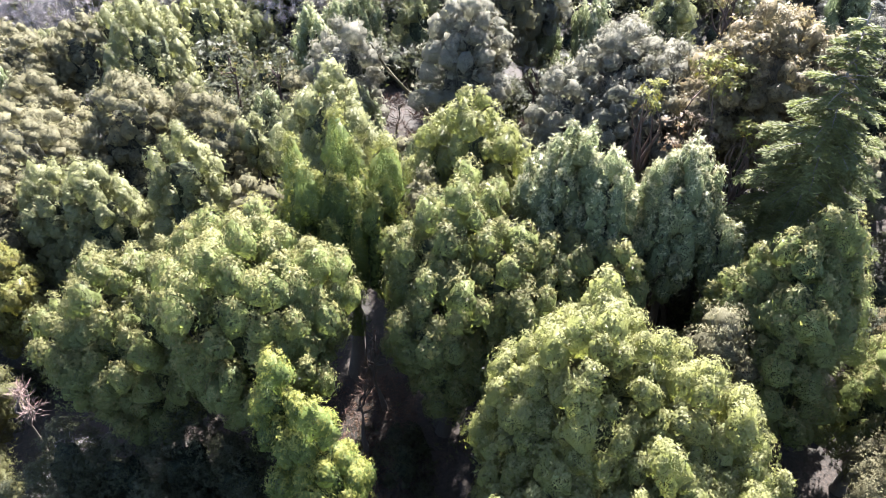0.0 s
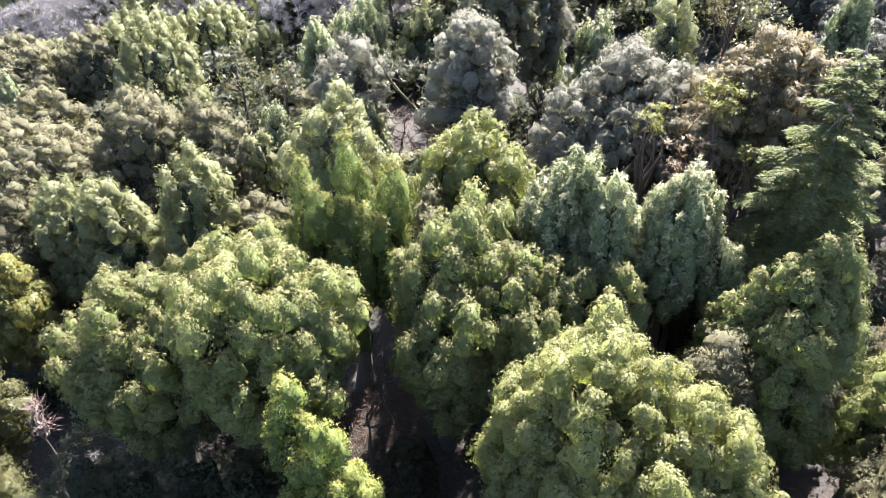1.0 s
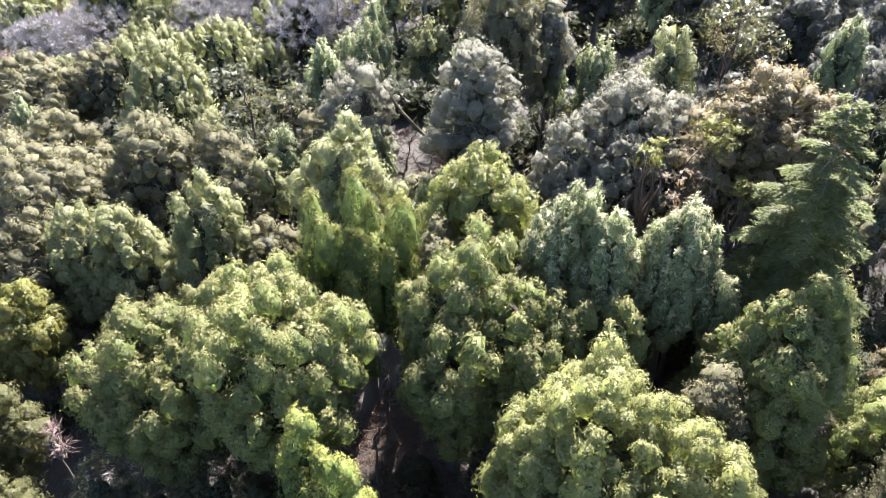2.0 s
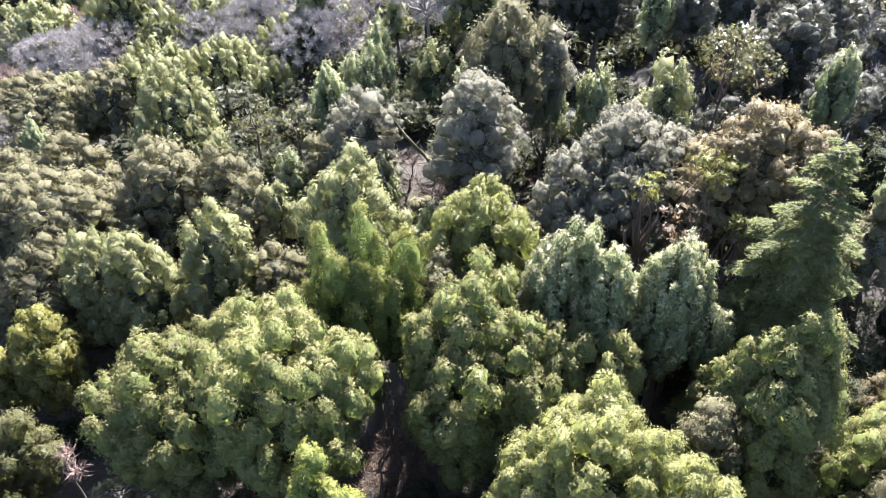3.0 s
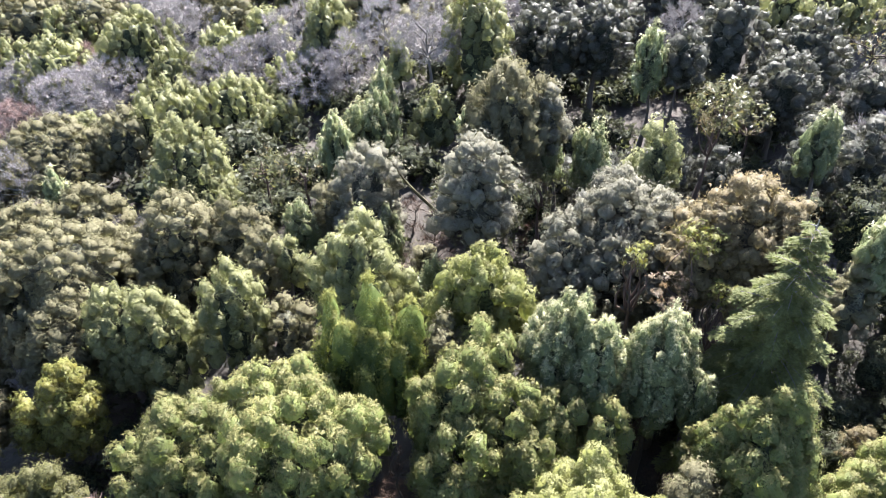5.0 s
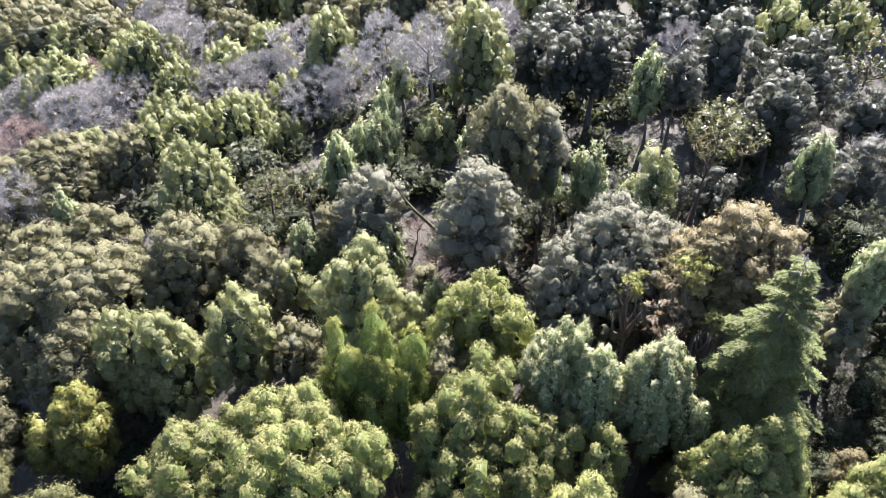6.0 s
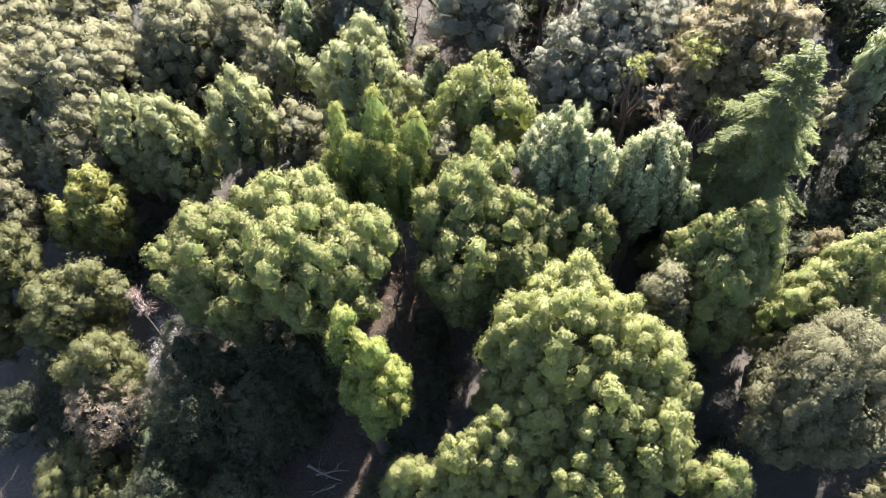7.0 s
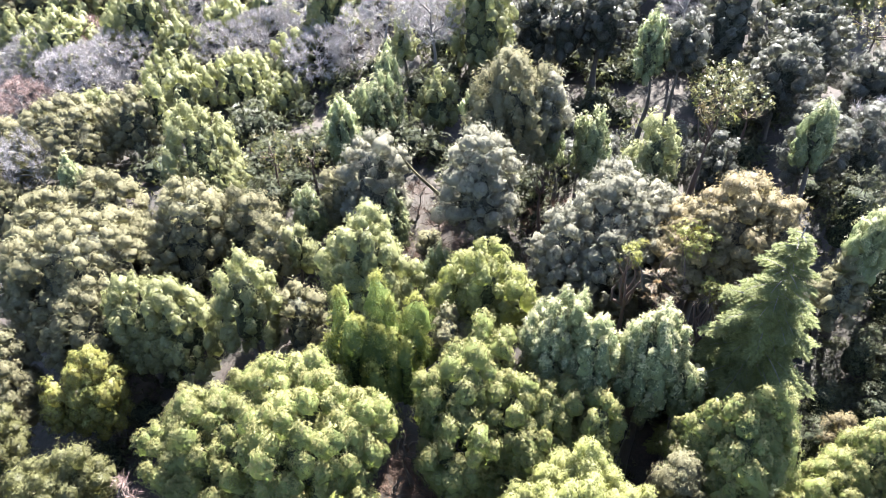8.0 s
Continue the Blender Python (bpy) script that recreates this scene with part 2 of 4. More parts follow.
def mesh_from(name, verts, quads=None, tris=None):
    """A mesh from arrays of corners, quads and triangles."""
    data = bpy.data.meshes.new(name)
    parts = [a for a in (quads, tris) if a is not None and len(a)]
    flat = np.concatenate([a.ravel() for a in parts]).astype(np.int32)
    sizes = np.concatenate([np.full(len(a), a.shape[1]) for a in parts])
    starts = np.concatenate([[0], np.cumsum(sizes)[:-1]]).astype(np.int32)
    data.vertices.add(len(verts))
    data.vertices.foreach_set("co", np.asarray(verts, np.float32).ravel())
    data.loops.add(len(flat))
    data.loops.foreach_set("vertex_index", flat)
    data.polygons.add(len(starts))
    data.polygons.foreach_set("loop_start", starts)
    data.update(calc_edges=True)
    return data


def build_ground():
    xs, ys = axis_steps((-130, 90), 0, 2.0), axis_steps((-20, 190), 0, 2.0)
    verts = np.array([(x, y, ground_at(x, y)) for y in ys for x in xs])
    w = len(xs)
    i = (np.arange(len(ys) - 1)[:, None] * w + np.arange(w - 1)[None, :]).ravel()
    data = mesh_from("ground", verts, np.stack([i, i + 1, i + w + 1, i + w], 1))
    data.polygons.foreach_set("use_smooth", np.ones(len(data.polygons), bool))
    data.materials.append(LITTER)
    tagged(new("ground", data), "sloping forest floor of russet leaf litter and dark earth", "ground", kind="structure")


build_ground()


# ---- building blocks of plants ----
def link_part(name, data, material, parent, label=""):
    """Links a mesh as one part of a thing."""
    data.materials.append(material)
    ob = new(name, data)
    ob.parent = parent
    if label:
        ob["label"] = label
    return ob


PLANTED = []


def base_of(name, x, y, label, category, group=""):
    root = new(name)
    root.empty_display_size = 0.5
    root.location = (x, y, ground_at(x, y) - 0.05)
    return tagged(root, label, category, group)


def unit(v):
    return v / np.maximum(np.linalg.norm(v, axis=-1, keepdims=True), 1e-9)


def blades(points, ways, rng, long, wide, face=None, loose=0.4):
    """Small pointed leaves, each a piece of its own, from its stalk along its way, its upper side turned towards face."""
    n = len(points)
    turn = rng.normal(size=(n, 3)) if face is None else face + rng.normal(size=(n, 3)) * loose
    side = unit(np.cross(ways, turn))
    size = rng.uniform(0.7, 1.3, (n, 1))
    l, w = long * size, wide * size
    skew = rng.uniform(0.0, 0.45, (n, 1))
    verts = np.stack([points - side * w * 0.5, points + side * w * 0.5 + ways * l * skew, points + ways * l], 1).reshape(-1, 3)
    return verts, np.arange(3 * n).reshape(n, 3)


def tube(path, radii, sides=7, rng=None):
    """A tapered stem along a path, a little uneven, closed at its tip."""
    path, radii = np.asarray(path, float), np.asarray(radii, float)
    along = unit(np.gradient(path, axis=0))
    ref = np.where(np.abs(along[:, 2:3]) > 0.9, [[1.0, 0, 0]], [[0, 0, 1.0]])
    a = unit(np.cross(along, ref))
    b = np.cross(along, a)
    ang = np.linspace(0, 2 * np.pi, sides, endpoint=False)
    wob = 1 + (rng.uniform(-0.14, 0.14, (len(path), sides, 1)) if rng is not None else 0)
    ring = path[:, None] + wob * radii[:, None, None] * (a[:, None] * np.cos(ang)[None, :, None] + b[:, None] * np.sin(ang)[None, :, None])
    verts = np.concatenate([ring.reshape(-1, 3), path[-1:] + along[-1:] * radii[-1]])
    i = np.arange(len(path) - 1)[:, None] * sides
    j = np.arange(sides)[None, :]
    k = (j + 1) % sides
    quads = np.stack([i + j, i + k, i + sides + k, i + sides + j], -1).reshape(-1, 4)
    last = (len(path) - 1) * sides
    tris = np.stack([last + j[0], last + k[0], np.full(sides, len(verts) - 1)], 1)
    return verts, quads, tris


def bent(a, b, rng, sag=0.1, steps=6):
    """A path from a to b that wanders a little on the way."""
    a, b = np.asarray(a, float), np.asarray(b, float)
    s = np.linspace(0, 1, steps)[:, None]
    off = rng.normal(size=3) * sag * np.linalg.norm(b - a)
    off2 = rng.normal(size=3) * sag * 0.5 * np.linalg.norm(b - a)
    return a + (b - a) * s + off * np.sin(np.pi * s) + off2 * np.sin(2 * np.pi * s)


def stem(name, parent, material, a, b, r0, r1, rng, sag=0.08, steps=7, sides=7):
    path = bent(a, b, rng, sag, steps)
    v, q, t = tube(path, np.linspace(r0, r1, steps) * (1 + 0.5 * np.exp(-np.linspace(0, 6, steps)) * (name == "trunk")), sides, rng)
    data = mesh_from(name, v, q, t)
    data.polygons.foreach_set("use_smooth", np.ones(len(data.polygons), bool))
    link_part(name, data, material, parent)
    return path


PROFILES = {
    "dome": ((0, 0.10, 0.25, 0.45, 0.65, 0.82, 0.93, 1.0), (0.55, 0.85, 1.0, 0.97, 0.83, 0.60, 0.36, 0.08)),
    "cone": ((0, 0.10, 0.30, 0.50, 0.70, 0.85, 0.95, 1.0), (0.60, 0.95, 0.95, 0.80, 0.58, 0.35, 0.16, 0.03)),
    "mound": ((0, 0.15, 0.40, 0.60, 0.80, 0.92, 1.0), (0.75, 1.0, 1.0, 0.90, 0.65, 0.40, 0.10)),
    "cap": ((0, 0.15, 0.35, 0.55, 0.72, 0.85, 0.94, 1.0), (0.30, 0.52, 0.82, 1.0, 0.88, 0.64, 0.38, 0.08)),
    "vase": ((0, 0.20, 0.45, 0.70, 0.88, 1.0), (0.20, 0.50, 0.85, 1.0, 0.75, 0.25)),
}


RINGS, ROUND = 8, 14
_i, _j = np.meshgrid(np.arange(RINGS - 1), np.arange(ROUND), indexing="ij")
_a, _b = (_i * ROUND + _j).ravel(), (_i * ROUND + (_j + 1) % ROUND).ravel()
HULL = np.concatenate([np.stack([_a, _b, _b + ROUND], 1), np.stack([_a, _b + ROUND, _a + ROUND], 1),
                       np.stack([np.full(ROUND - 2, (RINGS - 1) * ROUND), (RINGS - 1) * ROUND + np.arange(1, ROUND - 1), (RINGS - 1) * ROUND + np.arange(2, ROUND)], 1)])


def crown_centres(rng, profile, radius, low, high, spread, flat=1.0, uneven=0.5):
    """Places of the leafy tufts over a crown, kept apart, with an uneven outline."""
    hs, rs = PROFILES[profile]
    tall = high - low
    seed = rng.uniform(0, 100)
    want = int(5.5 * (radius * tall * 4.0 + radius * radius * 3.0) / (spread * spread)) + 12
    h = rng.uniform(0, 1, want) ** 0.65
    az = rng.uniform(0, 2 * np.pi, want)
    r = np.interp(h, hs, rs)
    keep = rng.uniform(size=want) < r + 0.22
    h, az, r = h[keep], az[keep], r[keep]
    bulge = np.array([noise.noise((math.cos(a) * 1.4, math.sin(a) * 1.4, seed + 2.4 * q)) for a, q in zip(az, h)])
    r = radius * r * (1 + uneven * bulge) * rng.uniform(0.82, 1.06, len(r))
    pts = np.stack([r * np.cos(az), r * np.sin(az) * flat, low + tall * h + 0.12 * tall * bulge * (h > 0.5)], 1)
    # opaque hull inside the crown's tufts: blocks light, coloured dark for inner shade
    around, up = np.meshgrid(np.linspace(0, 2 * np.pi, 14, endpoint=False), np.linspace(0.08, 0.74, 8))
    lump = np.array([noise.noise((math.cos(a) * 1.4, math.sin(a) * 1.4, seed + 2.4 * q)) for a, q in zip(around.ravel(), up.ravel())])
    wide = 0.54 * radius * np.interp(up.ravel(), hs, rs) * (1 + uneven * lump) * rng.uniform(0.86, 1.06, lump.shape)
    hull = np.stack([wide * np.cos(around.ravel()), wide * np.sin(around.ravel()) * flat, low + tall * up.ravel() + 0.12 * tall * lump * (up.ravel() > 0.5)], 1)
    chosen = np.empty((0, 3))
    for p in pts:
        if len(chosen) == 0 or ((chosen - p) ** 2).sum(1).min() > spread * spread:
            chosen = np.vstack([chosen, p])
    return chosen, hull


def egg_mesh(rings=4, sides=7):
    """A coarse closed ball of corners and triangles, for the dense heart of a tuft."""
    polar = np.linspace(0, np.pi, rings + 2)[1:-1]
    turn = np.linspace(0, 2 * np.pi, sides, endpoint=False)
    ring = np.array([(math.sin(p) * math.cos(a), math.sin(p) * math.sin(a), math.cos(p)) for p in polar for a in turn])
    verts = np.vstack([ring, [[0, 0, 1.0]], [[0, 0, -1.0]]])
    i, j = np.meshgrid(np.arange(rings - 1), np.arange(sides), indexing="ij")
    p, q = (i * sides + j).ravel(), (i * sides + (j + 1) % sides).ravel()
    k, n = np.arange(sides), rings * sides
    ends = np.stack([np.full(sides, n), k, (k + 1) % sides], 1), np.stack([np.full(sides, n + 1), n - sides + (k + 1) % sides, n - sides + k], 1)
    return verts, np.vstack([np.stack([p, p + sides, q + sides], 1), np.stack([p, q + sides, q], 1), *ends])


SHELLS, FAR_SHELLS = ((0.74, *egg_mesh(4, 7)),), ((0.74, *egg_mesh(3, 5)),)


def foliage(rng, centres, size, tall, long, wide, cover, lift=0.55, spray=5, tip=0.12, hearts=(), crisp=0.06, point=0.34):
    """Leaves in small sprays, shingled over egg-shaped lumpy tufts round the centres, pale young shoots above older
    leaves coloured dark as in shade, and the dense hearts of the tufts.
    """
    per = max(3, int(cover * 8.5 * size * size * (0.35 + 0.65 * tall) / (long * wide * 0.5) / spray))
    many = len(centres)
    n = per * many
    owner = np.repeat(np.arange(many), per)
    stretch = rng.uniform(0.60, 1.30, (many, 1)) * size * np.array([1, 1, tall]) * rng.uniform(0.88, 1.12, (many, 3))

    def shaped(way):
        slim = 1 - point * np.clip(way[..., 2:3], -0.4, 1)
        return way * np.concatenate([slim, slim, np.ones_like(slim)], -1)

    way = unit(rng.normal(size=(n, 3)) + [0, 0, 0.45])
    # lumps of the tuft's surface, twig by twig
    spot = shaped(way) * stretch[owner]
    swell, tilt = np.zeros(n), np.zeros((n, 3))
    for k in range(6):
        wave = unit(rng.normal(size=3)) * rng.uniform(4.0, 8.5) / (0.35 + 0.65 * size)
        phase = spot @ wave + rng.uniform(0, 6.28, many)[owner]
        swell += np.sin(phase) / 6 ** 0.5
        tilt += np.cos(phase)[:, None] * wave / 6 ** 0.5
    far = 0.96 + 0.07 * swell[:, None] + rng.normal(size=(n, 1)) * crisp
    pts = centres[owner] + spot * far
    # no leaves in the dark: within a neighbouring tuft, or on the side turned to the trunk
    axis = centres.mean(0) * [1, 1, 0.6]
    outward = unit(centres - axis)
    seen = rng.uniform(size=n) < np.clip(1.0 + 1.6 * (way * outward[owner]).sum(1), 0.10, 1.0)
    for a in range(0, n, 4000):
        gap = (pts[a:a + 4000, None] - centres[None]) / (stretch[None] * 0.80)
        seen[a:a + 4000] &= ((gap ** 2).sum(-1) < 1).sum(1) - (far[a:a + 4000, 0] < 0.80) < 1
    pts, way, swell, tilt, owner = pts[seen], way[seen], swell[seen], tilt[seen], owner[seen]
    # low on a tuft, leaves take the colour darkened for its shaded side
    old_dark = np.repeat(way[:, 2] + 0.16 * swell + rng.normal(size=len(way)) * 0.16 < tip, spray)
    skin = unit(way / unit(stretch)[owner])
    tilt -= skin * (tilt * skin).sum(1, keepdims=True)
    lie = unit(skin + 0.30 * outward[owner] + [0, 0, 0.25] - 0.10 * size * tilt)
    out = unit(way + [0, 0, 0.25 * lift])
    pts, out, lie = np.repeat(pts, spray, 0), np.repeat(out, spray, 0), np.repeat(lie, spray, 0)
    m = len(pts)
    ways = rng.normal(size=(m, 3)) + np.array([0, 0, 0.9 * lift])
    ways = unit(ways - out * (ways * out).sum(1, keepdims=True) * 0.75)
    pts = pts + rng.normal(size=(m, 3)) * long * 0.3
    v, q = blades(pts, ways, rng, long, wide, face=out, loose=0.32)
    lie = np.repeat(unit(lie + rng.normal(size=(m, 3)) * 0.34), 3, 0)
    # the leafy twigs within: a porous, lumpy shell of foliage
    verts, faces, darkened, turned, first = [v], [q], [old_dark], [lie], len(v)
    for share, ball, tris in hearts:
        count = len(ball)
        skin = unit(np.tile(ball, (many, 1)) / np.repeat(unit(stretch), count, 0))
        lump = rng.normal(size=(many, count, 1)) * 0.15 + share
        verts.append((centres[:, None] + shaped(ball)[None] * lump * stretch[:, None]).reshape(-1, 3))
        faces.append((tris[None] + (np.arange(many) * count)[:, None, None]).reshape(-1, 3) + first)
        # inner shells always get the shade-darkened leaf
        darkened.append(np.ones(many * len(tris), bool))
        turned.append(unit(skin + 0.30 * np.repeat(outward, count, 0) + [0, 0, 0.25] + rng.normal(size=skin.shape) * 0.18))
        first += many * count
    verts, faces, darkened, turned = np.vstack(verts), np.vstack(faces), np.concatenate(darkened), np.vstack(turned)
    return verts, faces, darkened, turned


def leaf_size(y):
    return 0.10 + 0.0040 * max(y, 15)


def broadleaf(name, x, y, top, radius, leaf, label, category, group, profile="dome", tuft=0.85, tuft_tall=1.25, low=0.3, bark=BARK, cover=1.0,
              lift=0.55, lobes=(), slim=0.45, stems=1, spray=5, solid=True, deep=3.1, flat=1.0, grain=1.0, limbs=5, gap=1.0, seed=0, lean=(0, 0), tip=0.14, crisp=0.08, point=0.30):
    """A broad-leaved tree: trunk or several trunks, limbs, and a crown of tufts of leaves. lobes: further heads (dx, dy, dz, radius) of the same crown."""
    rng = np.random.default_rng(int(abs(x) * 977 + abs(y) * 131 + seed * 7 + radius * 17))
    root = base_of(name, x, y, label, category, group)
    zero = root.location.z
    PLANTED.append((x, y, radius))
    high = top - zero - 0.5 * tuft
    long = leaf_size(y) * grain
    heads = [(0.0, 0.0, 0.0, radius)] + list(lobes)
    all_centres, hulls = [], []
    for dx, dy, dz, rad in heads:
        head_top = high + dz
        head_low = max(head_top * low, head_top - deep * rad)
        cen, hull = crown_centres(rng, profile, max(rad - 0.6 * tuft, 0.3), head_low, head_top, 1.28 * tuft * gap, flat)
        all_centres.append(cen + [dx + lean[0], dy + lean[1], 0])
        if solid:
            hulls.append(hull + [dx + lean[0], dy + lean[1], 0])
    centres = np.vstack(all_centres)
    v, q, old_dark, lie = foliage(rng, centres, tuft, tuft_tall, long, long * slim, cover * (0.85 if y < 46 else 0.50 if y < 92 else 0.26), lift, spray, tip=tip if y < 52 or leaf == "silver" else -9.0, hearts=() if not solid or leaf == "shade" else SHELLS if y < 70 else FAR_SHELLS, crisp=crisp, point=point)
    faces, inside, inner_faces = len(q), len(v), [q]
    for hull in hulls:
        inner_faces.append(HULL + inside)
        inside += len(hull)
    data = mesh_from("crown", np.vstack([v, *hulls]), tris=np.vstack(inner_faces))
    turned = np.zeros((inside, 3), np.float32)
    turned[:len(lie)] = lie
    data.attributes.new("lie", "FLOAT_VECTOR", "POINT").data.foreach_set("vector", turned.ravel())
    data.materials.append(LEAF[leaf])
    data.materials.append(INNER_SHADE[leaf])
    data.materials.append(MATURE_SHADE.get(leaf, LEAF[leaf]))
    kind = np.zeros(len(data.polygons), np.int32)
    kind[:faces][old_dark] = 2
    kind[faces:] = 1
    data.polygons.foreach_set("material_index", kind)
    new("crown", data).parent = root
    # trunks and limbs
    thick = 0.10 + 0.022 * high
    for s in range(stems):
        ang = rng.uniform(0, 2 * np.pi)
        spread = 0.0 if stems == 1 else 0.35 * radius
        foot = (0.35 * math.cos(ang) * (stems > 1), 0.35 * math.sin(ang) * (stems > 1), -0.3)
        head = (spread * math.cos(ang) + 0.9 * lean[0], spread * math.sin(ang) + 0.9 * lean[1], high * 0.74)
        path = stem("trunk", root, bark, foot, head, thick / stems ** 0.35, 0.05, rng, 0.04, 9, 8)
        for k in range(max(2, limbs // stems)):
            aim = centres[rng.integers(len(centres))]
            below = np.nonzero(path[:, 2] < max(aim[2] - 0.25 * np.hypot(aim[0], aim[1]), 0.2 * high))[0]
            start = path[min(below[-1], 7)]
            aim = start + (aim - start) * 0.9
            stem("limb", root, bark, start, aim, thick * 0.3, 0.02, rng, 0.10, 6, 6)
    return root


# ---- kinds of plants ----
def bay(x, y, top, radius, label="yellow-green bay laurel with a dense tufted crown", leaf="bay", **more):
    # bays further off swap to the leaf with haze in its colour
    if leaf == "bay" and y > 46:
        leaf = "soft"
    opts = dict(profile="dome", gap=1.05, tuft=0.76 + 0.0030 * y, tuft_tall=1.3, low=0.12, lift=0.7, slim=0.55, limbs=5, tip=0.26)
    opts.update(more)
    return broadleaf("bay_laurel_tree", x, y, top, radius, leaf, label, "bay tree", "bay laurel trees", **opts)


def plume(x, y, top, radius, label="fresh green tree with upright flame-shaped boughs", **more):
    opts = dict(profile="cone", deep=3.6, gap=1.05, tuft=1.1, tuft_tall=2.1, low=0.12, lift=1.1, slim=0.34, limbs=6, tip=0.2, point=0.5)
    opts.update(more)
    return broadleaf("green_tree", x, y, top, radius, "fresh", label, "tree", "fresh green trees", **opts)


def silver(x, y, top, radius, label="silvery green tanoak with glossy pale upright shoots", **more):
    opts = dict(profile="dome", deep=3.4, tuft=0.58 + 0.002 * y, tuft_tall=1.9, point=0.5, low=0.1, lift=0.9, slim=0.45, limbs=4)
    opts.update(more)
    return broadleaf("tanoak_tree", x, y, top, radius, "silver", label, "tanoak tree", "silvery tanoaks", **opts)


def oak(x, y, top, radius, label="grey-green live oak with a rounded fine-leaved crown", leaf="oak", **more):
    opts = dict(profile="mound", deep=2.5, tuft=0.80 + 0.0034 * y, tuft_tall=0.95, low=0.16, lift=0.35, slim=0.5, limbs=5, bark=BARK, crisp=0.22, point=0.15, gap=1.0)
    opts.update(more)
    return broadleaf("live_oak_tree", x, y, top, radius, leaf, label, "oak tree", "live oaks", **opts)


def madrone(x, y, top, radius, label="madrone with open yellow-green leaf clusters on reddish limbs", **more):
    opts = dict(profile="vase", deep=1.8, tuft=0.62, tuft_tall=0.8, low=0.35, lift=0.5, slim=0.55, limbs=9, bark=RED_BARK, cover=0.75, gap=1.25, solid=False)
    opts.update(more)
    leaf = opts.pop("leaf", "madrone")
    return broadleaf("madrone_tree", x, y, top, radius, leaf, label, "madrone tree", "madrones", **opts)


def shrub(x, y, top, radius, label="low understory shrub on the forest floor, leaves darkened for shade", leaf="shade", **more):
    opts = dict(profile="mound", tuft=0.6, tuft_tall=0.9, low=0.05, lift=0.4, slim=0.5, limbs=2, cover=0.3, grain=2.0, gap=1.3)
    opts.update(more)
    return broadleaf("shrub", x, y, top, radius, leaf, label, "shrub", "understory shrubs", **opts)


def bare(x, y, top, radius, label="leafless grey-twigged deciduous tree", twig=None, cover=0.30, low=0.25, bark=GREY_BARK, **more):
    """A leafless tree: trunk, limbs, and a haze of fine twigs."""
    rng = np.random.default_rng(int(abs(x) * 811 + abs(y) * 37 + radius * 13))
    root = base_of("bare_tree", x, y, label, "bare tree", "leafless trees")
    PLANTED.append((x, y, radius))
    high = top - root.location.z
    cen, _ = crown_centres(rng, "mound", max(radius - 0.4, 0.4), max(high * low, high - 1.9 * radius), high - 0.4, 1.35)
    n = int(cover * 330 * len(cen))
    owner = rng.integers(0, len(cen), n)
    way = unit(rng.normal(size=(n, 3)) + [0, 0, 0.35])
    pts = cen[owner] + way * rng.uniform(0.15, 1.0, (n, 1)) * rng.uniform(0.6, 1.2, (len(cen), 1))[owner]
    lean = unit(way + [0, 0, 0.35] + rng.normal(size=(n, 3)) * 0.45)
    v, q = blades(pts - lean * 0.25, lean, rng, 0.62, 0.030 + 0.0004 * y)
    link_part("crown", mesh_from("crown", v, tris=q), twig or TWIG, root)
    thick = 0.07 + 0.016 * high
    path = stem("trunk", root, bark, (0, 0, -0.3), (rng.uniform(-0.5, 0.5), rng.uniform(-0.5, 0.5), high * 0.75), thick, 0.04, rng, 0.05, 9, 7)
    for k in range(11):
        aim = cen[rng.integers(len(cen))]
        below = np.nonzero(path[:, 2] < max(aim[2] - 0.5 * np.hypot(aim[0], aim[1]), 0.2 * high))[0]
        start = path[min(below[-1], 7)]
        limb = stem("limb", root, bark, start, aim, thick * 0.5, 0.025, rng, 0.1, 6, 5)
    return root


